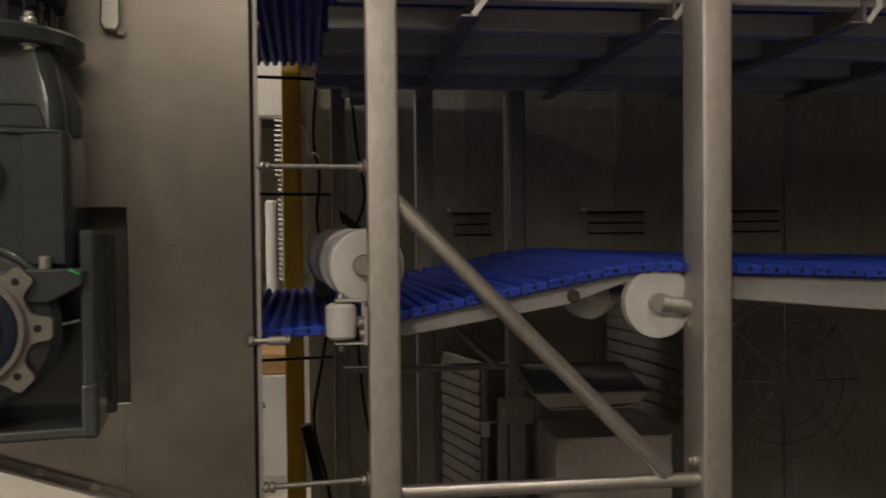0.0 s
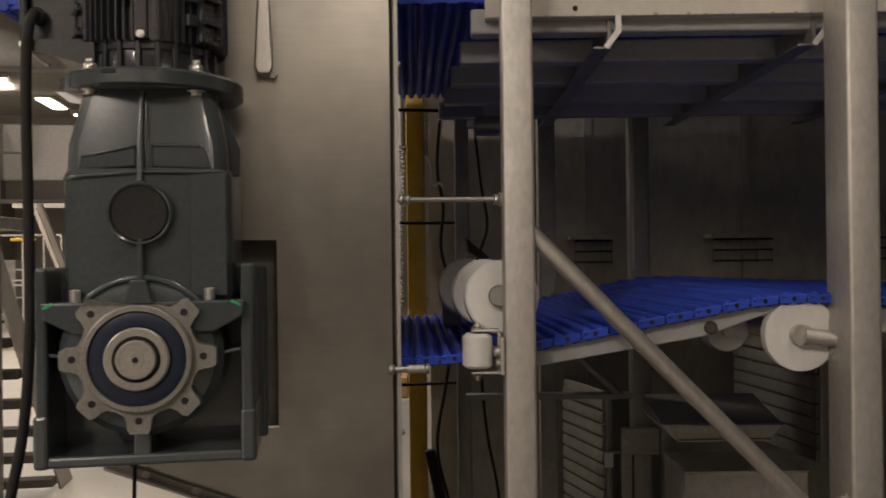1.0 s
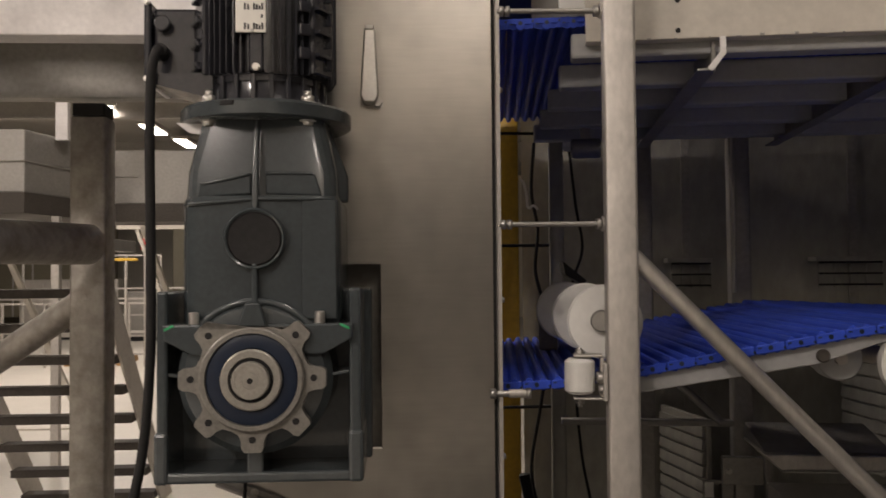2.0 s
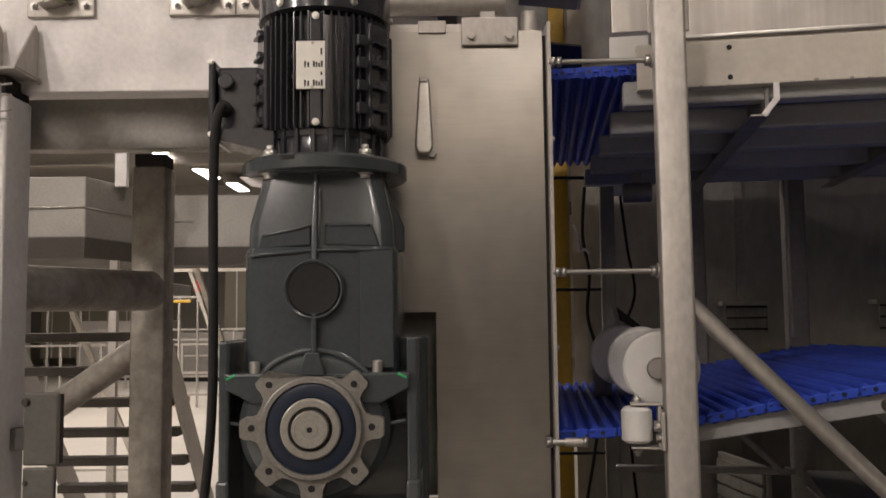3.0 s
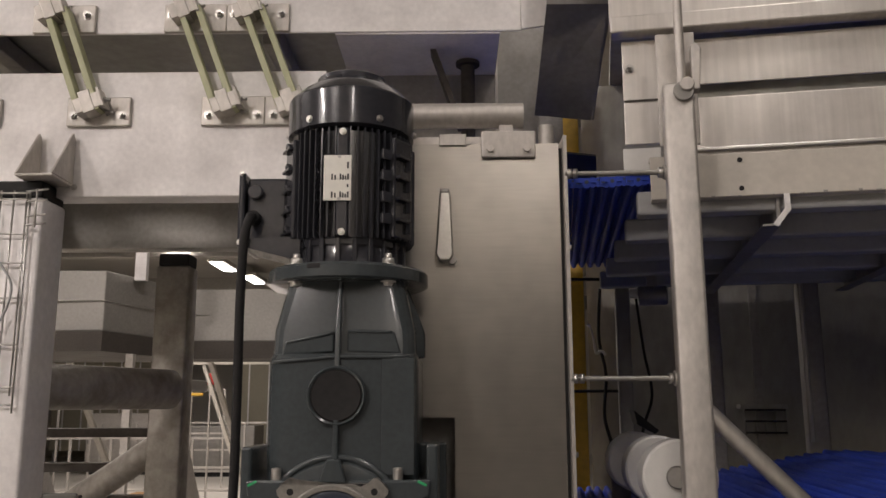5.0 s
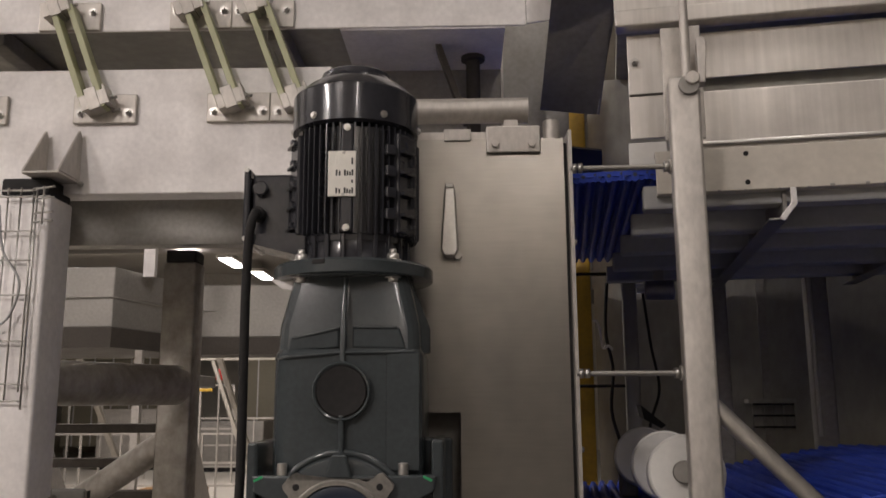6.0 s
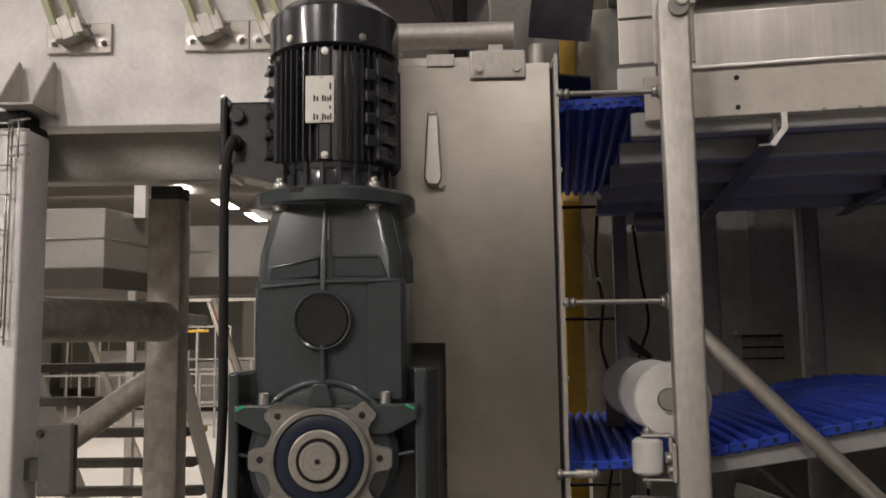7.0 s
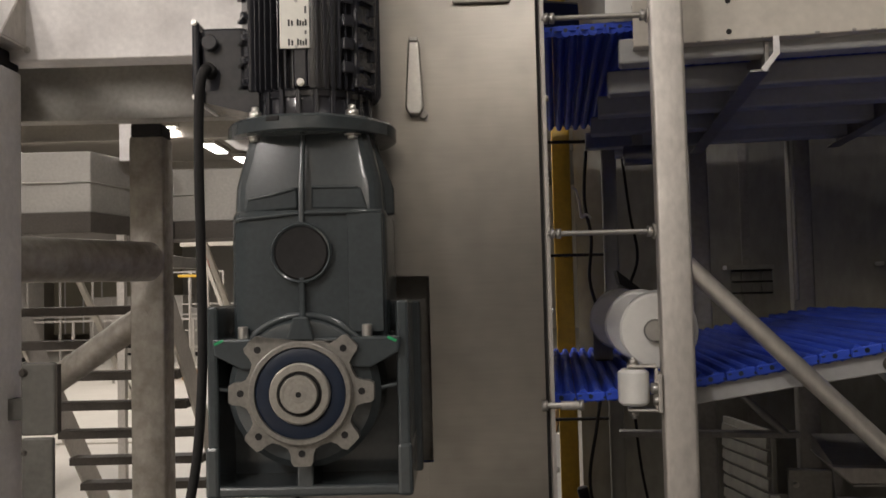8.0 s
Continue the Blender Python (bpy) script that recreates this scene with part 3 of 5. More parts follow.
solo("sensor_cable", bm_hose([(-0.36, 1.60, 1.25), (-0.368, 1.62, 1.18), (-0.375, 1.63, 1.0), (-0.39, 1.64, 0.6), (-0.42, 1.66, 0.2), (-0.5, 1.7, 0.012)], 0.0035, 8), M_RUBBER, P, (-0.37, 1.62, 0.0), "thin black sensor cable hanging to the floor", "cable")


# gearbox: tapered neck and body, as lofted rounded rectangles
def ring_rect(x0, x1, y0, y1, r, z, n=5):
    pts = []
    for cx, cy, a0 in ((x1 - r, y1 - r, 0), (x0 + r, y1 - r, 90), (x0 + r, y0 + r, 180), (x1 - r, y0 + r, 270)):
        for k in range(n + 1):
            a = radians(a0 + 90 * k / n)
            pts.append((cx + r * math.cos(a), cy + r * math.sin(a), z))
    return pts


def loft(rings):
    bm = bmesh.new()
    rr = [[bm.verts.new(p) for p in ring] for ring in rings]
    n = len(rr[0])
    for a, b in zip(rr, rr[1:]):
        for k in range(n):
            bm.faces.new((a[k], a[(k + 1) % n], b[(k + 1) % n], b[k]))
    bm.faces.new(rr[0][::-1])
    bm.faces.new(rr[-1])
    return bm


part("neck", smooth(loft([ring_rect(GX - 0.120, GX + 0.132, 1.452, 1.69, 0.03, 1.70), ring_rect(GX - 0.118, GX + 0.130, 1.456, 1.69, 0.03, 1.745), ring_rect(GX - 0.098, GX + 0.110, 1.468, 1.68, 0.032, 1.834)]), 16), M_SLATE, gm)
part("body", smooth(loft([ring_rect(GX - 0.125, GX + 0.138, 1.44, 1.70, 0.045, 1.47), ring_rect(GX - 0.125, GX + 0.138, 1.437, 1.70, 0.045, 1.60), ring_rect(GX - 0.124, GX + 0.137, 1.437, 1.70, 0.045, 1.695), ring_rect(GX - 0.121, GX + 0.134, 1.442, 1.70, 0.045, 1.703)]), 30), M_SLATE, gm)
part("neck_pad", bm_prism([(GX - 0.098, 1.700), (GX - 0.092, 1.724), (GX - 0.008, 1.742), (GX - 0.008, 1.706)], 1.444, 1.47, "xz", 0.003), M_SLATE, gm)
part("neck_pad", bm_prism([(GX + 0.014, 1.706), (GX + 0.014, 1.742), (GX + 0.095, 1.742), (GX + 0.108, 1.703)], 1.450, 1.47, "xz", 0.003), M_SLATE, gm)
part("shoulder_edge", bm_hose([(GX - 0.119, 1.462, 1.688), (GX - 0.095, 1.437, 1.690), (GX - 0.05, 1.435, 1.693), (GX, 1.435, 1.697), (GX + 0.09, 1.435, 1.697), (GX + 0.122, 1.448, 1.697)], 0.0035, 10, 4), M_SLATE, gm)
part("pad_edge", bm_hose([(GX - 0.090, 1.446, 1.722), (GX - 0.05, 1.444, 1.730), (GX - 0.010, 1.444, 1.739)], 0.003, 8, 3), M_SLATE, gm)
part("pad_edge", bm_hose([(GX + 0.016, 1.451, 1.741), (GX + 0.05, 1.450, 1.741), (GX + 0.092, 1.451, 1.740)], 0.003, 8, 3), M_SLATE, gm)
part("front_rib", smooth(loft([ring_rect(GX - 0.005, GX + 0.005, 1.428, 1.46, 0.003, 1.675), ring_rect(GX - 0.005, GX + 0.005, 1.434, 1.47, 0.003, 1.74), ring_rect(GX - 0.004, GX + 0.004, 1.456, 1.48, 0.003, 1.828)])), M_SLATE, gm)
part("lower_rib", bm_box(GX - 0.005, GX + 0.005, 1.424, 1.45, 1.515, 1.592, 0.003), M_SLATE, gm)
part("body_pad", bm_box(GX + 0.075, GX + 0.132, 1.434, 1.45, 1.50, 1.695, 0.002), M_SLATE, gm)
part("plug_rim", smooth(bm_lathe([(0.0505, -0.02), (0.0505, 0.010), (0.0475, 0.014), (0.0445, 0.012), (0.0445, 0.008)], (GX, 1.437, 1.631), (0, -1, 0), 56), 30), M_SLATE, gm)
part("plug", smooth(bm_lathe([(0.0435, 0.0), (0.0435, 0.010), (0.041, 0.012), (0.03, 0.011), (0.005, 0.011)], (GX, 1.437, 1.631), (0, -1, 0), 48), 30), M_RUBBER, gm, "dull black cover plug")
part("side_web", bm_prism([(GX + 0.115, 1.826), (GX + 0.100, 1.83), (GX + 0.125, 1.70), (GX + 0.146, 1.70), (GX + 0.146, 1.745)], 1.53, 1.56, "xz", 0.003), M_SLATE, gm)
# arches over the bearing
for r in (0.118, 0.101):
    arch = [(GX + r * math.cos(radians(a)), 1.434, 1.412 + r * math.sin(radians(a))) for a in range(40, 141, 10)]
    part("arch_rib", bm_hose(arch, 0.006, 8, 3), M_SLATE, gm)
# lower housing: back, shelf, side cheeks, bottom
LX0, LX1, LZ0 = -0.476, -0.146, 1.238
part("housing_back", bm_box(LX0 + 0.01, LX1 - 0.01, 1.53, 1.66, LZ0 + 0.006, 1.494, 0.006), M_SLATE, gm)
part("shelf", bm_prism([(LX0 + 0.012, 1.494), (LX1 - 0.012, 1.494), (LX1 - 0.015, 1.468), (LX1 - 0.06, 1.444), (LX0 + 0.06, 1.444), (LX0 + 0.015, 1.468)], 1.416, 1.54, "xz", 0.004), M_SLATE, gm)
part("cheek", bm_box(LX0, LX0 + 0.018, 1.43, 1.62, LZ0, 1.547, 0.005), M_SLATE, gm)
part("cheek", bm_box(LX1 - 0.02, LX1, 1.43, 1.62, LZ0, 1.551, 0.005), M_SLATE, gm)
part("cheek_foot", bm_box(LX0 - 0.003, LX0 + 0.02, 1.424, 1.60, LZ0 - 0.002, 1.32, 0.006), M_SLATE, gm)
part("cheek_foot", bm_box(LX1 - 0.022, LX1 + 0.003, 1.424, 1.60, LZ0 - 0.002, 1.32, 0.006), M_SLATE, gm)
part("bottom_rail", bm_box(LX0 + 0.01, LX1 - 0.01, 1.428, 1.62, LZ0 - 0.001, 1.255, 0.005), M_SLATE, gm)
part("rear_plate", bm_box(LX1 - 0.06, LX1 + 0.012, 1.60, 1.64, 1.237, 1.547, 0.005), M_SLATE, gm)
part("hub_boss", smooth(bm_lathe([(0.128, -0.08), (0.125, 0.01), (0.113, 0.022), (0.09, 0.026)], (GX, 1.45, 1.407), (0, -1, 0), 64), 30), M_SLATE, gm)
for x in (GX - 0.097, GX + 0.105):
    part("shelf_bolt", join(smooth(bm_cyl((x, 1.4275, 1.493), (x, 1.4275, 1.513), 0.0085, seg=20, bevel=0.0015)), bm_cyl((x, 1.4275, 1.513), (x, 1.4275, 1.5135), 0.0045, seg=6)), M_ZINC, gm, "zinc plated socket screw")
for x in (LX0 + 0.024, LX1 - 0.026):
    part("green_mark", turn(bm_box(-0.008, 0.008, 1.415, 1.4155, -0.002, 0.002), pose(x, 0, 1.489, 0, -25 if x < GX else 25, 0)), M_GREENMARK, gm, "green marker stripe")
part("bottom_web", bm_box(GX - 0.013, GX + 0.013, 1.43, 1.53, 1.25, 1.30, 0.003), M_SLATE, gm)
for s in (-1, 1):
    part("side_web_bar", turn(bm_box(-0.02, 0.02, 1.44, 1.53, -0.003, 0.003, 0.002), pose(GX + s * 0.132, 0, 1.410, 0, -10 * s, 0)), M_SLATE, gm)

# output flange with eight lugs
outline = []
for k in range(8):
    if k == 0:
        outline += [(GX + 0.086, 1.489), (GX - 0.086, 1.489)]
        continue
    for da, r in ((-14, 0.091), (-10.5, 0.1), (-9, 0.111), (-6.5, 0.1168), (0, 0.1165), (6.5, 0.1168), (9, 0.111), (10.5, 0.1), (14, 0.091), (22.5, 0.0885)):
        a = radians(90 + 45 * k + da)
        outline.append((GX + r * math.cos(a), 1.407 + r * math.sin(a)))
of = part("output_flange", bm_prism(outline, 1.404, 1.424, "xz", 0.0015), M_CAST, gm, "bare cast output flange with eight lugs")
part("top_lug", bm_prism([(GX - 0.024, 1.490), (GX - 0.012, 1.528), (GX + 0.011, 1.528), (GX + 0.022, 1.490)], 1.406, 1.44, "xz", 0.003), M_SLATE, gm)
for k in range(1, 8):
    a = radians(90 + 45 * k)
    p = (GX + 0.097 * math.cos(a), 1.4038, 1.408 + 0.097 * math.sin(a))
    part("lug_hole", join(bm_cyl(p, (p[0], 1.4030, p[2]), 0.0056, seg=16)), M_RUBBER, of)
part("flange_rim", smooth(bm_lathe([(0.0825, 0.0), (0.0825, 0.008), (0.080, 0.010), (0.0735, 0.010), (0.0725, 0.007), (0.0725, 0.0)], (GX, 1.404, 1.407), (0, -1, 0), 64), 30), M_CAST, gm)
part("seal", smooth(bm_lathe([(0.0722, 0.0), (0.0722, 0.005), (0.068, 0.007), (0.051, 0.006), (0.049, 0.004), (0.02, 0.004)], (GX, 1.404, 1.407), (0, -1, 0), 64), 30), M_SEAL, gm, "dark blue shaft seal")
part("hollow_shaft", smooth(bm_lathe([(0.0485, 0.0), (0.0485, 0.013), (0.046, 0.015), (0.0362, 0.015), (0.0355, 0.014), (0.0355, 0.008), (0.02, 0.008)], (GX, 1.404, 1.407), (0, -1, 0), 56), 30), M_MACHINED, gm, "machined hollow shaft")
shaft = part("drive_shaft", join(smooth(bm_lathe([(0.0298, 0.0), (0.0298, 0.020), (0.0285, 0.022), (0.024, 0.022), (0.0235, 0.0215), (0.0130, 0.0215), (0.0125, 0.022), (0.006, 0.022)], (GX, 1.404, 1.407), (0, -1, 0), 48), 30)), M_MACHINED, gm, "turned steel drive shaft end", (GX, 1.404, 1.407))
part("centre_hole", smooth(bm_cyl((GX, 1.3815, 1.407), (GX, 1.3805, 1.407), 0.0045, seg=16)), M_RUBBER, shaft)
part("keyway", bm_box(GX - 0.0350, GX - 0.0285, 1.3885, 1.3895, 1.402, 1.412), M_RUBBER, shaft)
# black ring stands for the shade in the gap round the shaft
part("bore_gap", smooth(bm_lathe([(0.0353, 0.0085), (0.0353, 0.0115), (0.030, 0.0115)], (GX, 1.404, 1.407), (0, -1, 0), 48)), M_RUBBER, gm)

# ---------- far hall: stair, duct, machines ----------
st = thing("open_stair", P, (-2.05, 5.4, 0), "dull steel open-riser stair between two plate stringers", "stairs")
for k in range(-4, 5):
    z, y = 0.903 + 0.2 * k, 5.35 - 0.16 * k
    part("tread", bm_box(-2.625, -1.745, y - 0.06, y + 0.06, z - 0.05, z, 0.004), M_TREAD, st)
for x in (-2.645, -1.745):
    part("stringer", bm_prism([(4.60, 1.81), (4.83, 1.81), (6.35, -0.0), (6.08, -0.0)], x, x + 0.014, "yz"), M_STEEL, st)
part("landing", bm_box(-2.6, -1.5, 3.95, 4.72, 1.70, 1.76, 0.004), M_DARKSTEEL, st)
for x in (-2.58,):
    for y in (4.0, 4.66):
        part("landing_post", bm_box(x, x + 0.05, y, y + 0.05, 0, 1.70), M_STEEL, st)

dt = thing("sheet_duct", P, (-3.5, 6.6, 2.1), "pale grey folded sheet-metal duct with a weld seam", "duct")
DZ0, DZ1, DZM = 2.212, 2.695, 2.450
part("near_section", bm_prism([(-6.0, 6.6), (-2.90, 6.6), (-2.62, 7.7), (0.2, 7.7), (0.2, 8.3), (-6.0, 8.3)], DZ0, DZ1, "xy", 0.01), M_DUCT, dt)
part("seam", bm_hose([(-6.0, 6.598, DZM), (-2.90, 6.598, DZM), (-2.62, 7.695, DZM), (0.2, 7.695, DZM)], 0.008, 6, 2), M_BRIGHT, dt)
# dark colour here stands for the shaded recess below the duct
part("under_flange", bm_prism([(-6.0, 6.55), (-2.88, 6.55), (-2.59, 7.65), (0.2, 7.65), (0.2, 8.2), (-6.0, 8.2)], DZ0 - 0.16, DZ0 - 0.002, "xy"), M_TREAD, dt)
for x, y in ((-5.5, 7.4), (-1.2, 8.0), (0.0, 8.0)):
    part("support_post", bm_box(x, x + 0.08, y, y + 0.08, 0, DZ0 - 0.165), M_STEEL, dt)
part("upright_tab", bm_box(-2.79, -2.695, 6.9, 6.96, 2.66, 2.96), M_BEAM, dt)


def frame_stand(x, y, w, h, lean, m=M_CREAM):
    t = thing("conveyor_stand", P, (x, y, 0), "cream painted conveyor stand with leaning struts", "stand", "far conveyor stands")
    for dx in (0, w):
        part("strut", turn(bm_box(-0.03, 0.03, -0.03, 0.03, 0, h / math.cos(radians(lean)), 0.01), pose(x + dx, y, 0, 0, -lean, 0)), m, t)
    xt = x - h * math.tan(radians(lean))
    part("top_rail", bm_box(xt - 0.3, xt + w + 0.3, y - 0.04, y + 0.04, h, h + 0.1), m, t)
    part("foot", bm_box(x - 0.1, x + w + 0.1, y - 0.05, y + 0.05, 0, 0.02), m, t)


solo("steel_upright", bm_box(-2.80, -2.74, 6.85, 6.91, 0, 2.048), M_STEEL, P, (-2.77, 6.88, 0), "plain steel upright behind the stair", "post")
frame_stand(-2.1, 9.5, 1.1, 2.3, 20)
frame_stand(-4.2, 9.0, 0.9, 2.2, 24)
frame_stand(-3.3, 13.5, 1.2, 2.3, 20)
frame_stand(-7.2, 12.5, 1.2, 2.4, 22)


def far_rail(x0, x1, y, h):
    t = thing("guard_rail", P, (x0, y, 0), "pale steel guard rail far down the hall", "railing", "far guard rails")
    n = int((x1 - x0) / 0.7)
    for k in range(n + 1):
        x = x0 + (x1 - x0) * k / n
        part("post", bm_box(x - 0.018, x + 0.018, y - 0.018, y + 0.018, 0, h), M_STEEL, t)
    for z in (h, h * 0.55, h * 0.2):
        part("rail", bm_box(x0, x1, y - 0.016, y + 0.016, z - 0.018, z + 0.018), M_STEEL, t)


far_rail(-9.0, -4.0, 15.0, 1.1)
far_rail(-8.0, -3.2, 19.0, 1.3)
far_rail(-12.0, -5.0, 18.0, 2.0)


def far_cabinet(x, y, w, d, h, m, label):
    t = thing("machine_cabinet", P, (x, y, 0), label, "cabinet", "far machine cabinets")
    part("body", bm_box(x, x + w, y, y + d, 0.1, h, 0.02), m, t)
    part("plinth", bm_box(x + 0.05, x + w - 0.05, y + 0.05, y + d - 0.05, 0, 0.1), M_RUBBER, t)
    n = max(2, int(w / 0.6))
    for k in range(n):
        xa = x + w * k / n
        part("door", bm_box(xa + 0.02, xa + w / n - 0.02, y - 0.02, y - 0.001, 0.2, h - 0.1, 0.006), m, t)
        part("latch", bm_box(xa + 0.06, xa + 0.1, y - 0.035, y - 0.021, h * 0.5, h * 0.5 + 0.15), M_DARKSTEEL, t)


random.seed(4)
far_cabinet(-9.4, 21.5, 2.4, 1.0, 1.5, M_STEEL, "stainless machine cabinet far down the hall")
far_cabinet(-6.6, 20.8, 1.6, 1.0, 1.2, M_DARKSTEEL, "dull machine cabinet far down the hall")
far_cabinet(-4.6, 22.0, 1.8, 1.2, 1.0, M_DARKSTEEL, "dark machine cabinet far down the hall")
far_cabinet(-13.0, 20.0, 2.6, 1.2, 2.1, M_STEEL, "tall stainless machine cabinet far down the hall")
far_cabinet(-11.5, 13.5, 1.6, 1.0, 1.1, M_BEAM, "pale machine cabinet far down the hall")


def far_silo(x, y, w, h):
    t = thing("panel_tank", P, (x, y, 0), "olive panelled tank with vertical seams", "tank", "far tanks")
    part("shell", bm_box(x, x + w, y, y + 1.5, 0.4, h, 0.05), M_TANK, t)
    k = x + 0.35
    while k < x + w - 0.1:
        part("seam", bm_box(k, k + 0.035, y - 0.03, y - 0.001, 0.42, h - 0.02), M_BEAM, t)
        k += 0.55
    for dx in (0.1, w - 0.2):
        part("leg", bm_box(x + dx, x + dx + 0.1, y + 0.1, y + 0.2, 0, 0.4), M_DARKSTEEL, t)


far_silo(-6.2, 23.5, 2.6, 3.2)
far_silo(-3.3, 24.0, 2.8, 3.4)
far_silo(-12.0, 25.0, 3.4, 3.2)
solo("warning_lamp", smooth(bm_cyl((-4.45, 15.0, 2.02), (-4.45, 15.0, 2.22), 0.07, seg=20, bevel=0.02)), M_RED, P, (-4.45, 15.0, 2.02), "red warning lamp on a stand", "lamp")
solo("lamp_stand", smooth(bm_cyl((-4.45, 15.0, 0), (-4.45, 15.0, 2.02), 0.02, seg=12)), M_STEEL, P, (-4.45, 15.0, 0), "thin steel stand under a warning lamp", "post")
yb = thing("guard_barrier", P, (-4.75, 14.92, 0), "short yellow guard bar on a steel post", "barrier")
part("bar", bm_box(-4.95, -4.55, 14.9, 14.95, 1.83, 1.88, 0.01), M_YELLOW, yb)
part("post", bm_box(-4.77, -4.74, 14.91, 14.94, 0, 1.83), M_STEEL, yb)
pl = thing("wooden_pallet", P, (-5.4, 15.5, 0), "worn wooden pallet on the pale floor", "pallet")
for k in range(5):
    part("board", bm_box(-5.9, -4.9, 15.2 + 0.2 * k, 15.32 + 0.2 * k, 0.11, 0.135), M_WOOD, pl)
for x in (-5.9, -5.45, -5.0):
    part("bearer", bm_box(x, x + 0.1, 15.2, 16.12, 0.0, 0.11), M_WOOD, pl)

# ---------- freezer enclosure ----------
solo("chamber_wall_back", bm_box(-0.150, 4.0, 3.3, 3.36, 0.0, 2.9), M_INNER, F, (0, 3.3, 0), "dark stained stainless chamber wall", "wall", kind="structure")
# side wall, roof and floor are unseen, added to keep the chamber dark
solo("chamber_wall_side", bm_box(3.94, 4.0, 1.9, 3.296, 0.0, 2.9), M_INNER, F, (3.94, 1.9, 0), "unseen dark chamber wall added to close off light", "wall", kind="structure")
solo("chamber_roof", bm_box(-0.03, 4.0, 1.9, 3.36, 2.904, 2.95), M_INNER, F, (0, 1.9, 2.904), "unseen dark chamber roof added to close off light", "ceiling", kind="structure")
solo("chamber_floor", bm_box(-0.1, 4.0, 1.75, 3.296, 0.002, 0.05), M_INNER, F, (0, 1.75, 0.002), "unseen chamber floor, coloured dark to cut bounce light", "floor", kind="structure")
for x in (0.45, 1.05, 1.75, 2.5):
    solo("wall_joint", bm_box(x, x + 0.03, 3.285, 3.298, 0.05, 2.9), M_DARKSTEEL, F, (x, 3.29, 0.05), "steel cover strip on the chamber wall", "trim", kind="structure")


def square_post(x0, x1, y0, y1, ztop, label, m=M_STEEL, grp="frame posts"):
    t = thing("frame_post", F, ((x0 + x1) / 2, (y0 + y1) / 2, 0), label, "post", grp)
    part("tube", smooth(bm_box(x0, x1, y0, y1, 0.01, ztop, 0.007, 3)), m, t)
    part("foot_plate", bm_box(x0 - 0.03, x1 + 0.03, y0 - 0.03, y1 + 0.03, 0, 0.01), m, t)
    return t


p1 = square_post(0.037, 0.098, 1.655, 1.715, 2.262, "blasted stainless square frame post beside white rollers")
p2 = square_post(0.695, 0.756, 1.655, 1.76, 2.262, "blasted stainless square frame post")
part("side_bolt", bolt_bm((0.756, 1.69, 1.265), (1, 0, 0), 0.008, 0.008), M_DARKSTEEL, p2)
solo("tie_bar", smooth(bm_cyl((0.098, 1.685, 1.037), (0.695, 1.685, 1.037), 0.0145)), M_TUBE, F, (0.1, 1.685, 1.037), "round stainless tie bar between two posts", "bar")
solo("diagonal_brace", smooth(bm_cyl((0.09, 1.683, 1.602), (0.628, 1.683, 1.052), 0.0170)), M_TUBE, F, (0.09, 1.683, 1.6), "round stainless diagonal brace between two posts", "bar")
part("bar_nut", join(bolt_bm((0.695, 1.685, 1.075), (-1, 0, 0), 0.011, 0.012, 0.008)), M_STEEL, p2)


def stud_rod(x0, y0, x1, y1, z):
    t = thing("threaded_rod", F, (x0, y0, z), "threaded stainless spacer rod with lock nuts", "rod", "spacer rods")
    a = Vector((x1 - x0, y1 - y0, 0)).normalized()
    part("rod", smooth(bm_cyl((x0, y0, z), (x1, y1, z), 0.0052, seg=14)), M_DARKSTEEL, t)
    for d in (0.004, 0.016):
        q = Vector((x0, y0, z)) + a * d
        part("nut", bm_cyl(q, q + a * 0.009, 0.0105, seg=6), M_BRIGHT, t)
    q = Vector((x1, y1, z)) - a * 0.006
    part("nut", bm_cyl(q, q - a * 0.01, 0.0115, seg=6), M_BRIGHT, t)
    part("washer", bm_cyl(Vector((x1, y1, z)) - a * 0.005, Vector((x1, y1, z)) - a * 0.001, 0.015, seg=20), M_STEEL, t)


for z in (2.082, 1.666, 1.065):
    stud_rod(-0.166, 1.662, 0.037, 1.688, z)
sb = thing("stub_bolt", F, (-0.178, 1.66, 1.341), "short bright clamp bolt on the cabinet edge", "bolt")
part("shank", smooth(bm_cyl((-0.185, 1.655, 1.341), (-0.112, 1.665, 1.341), 0.006, seg=14)), M_BRIGHT, sb)
part("nut", bm_cyl((-0.186, 1.655, 1.341), (-0.174, 1.656, 1.341), 0.0105, seg=6), M_BRIGHT, sb)
part("sleeve", smooth(bm_cyl((-0.150, 1.659, 1.341), (-0.118, 1.664, 1.341), 0.0085, seg=16)), M_STEEL, sb)
part("nut", bm_cyl((-0.117, 1.664, 1.341), (-0.108, 1.665, 1.341), 0.011, seg=6), M_BRIGHT, sb)

# upper frame: cream beam, sheets, hanger
ub = thing("cream_beam", F, (0.013, 1.80, 2.052), "cream painted perforated beam along the belt", "beam")
part("web", bm_box(0.013, 3.6, 1.80, 1.806, 2.052, 2.148, 0.002), M_CREAM, ub)
part("flange", bm_box(0.013, 3.6, 1.807, 1.84, 2.144, 2.148), M_CREAM, ub)
part("flange", bm_box(0.013, 3.6, 1.807, 1.84, 2.052, 2.056), M_CREAM, ub)
for x in (0.201, 1.40, 2.6):
    for z in (2.132, 2.069):
        part("hole", bm_cyl((x, 1.7995, z), (x, 1.7985, z), 0.0055, seg=14), M_RUBBER, ub)
random.seed(7)
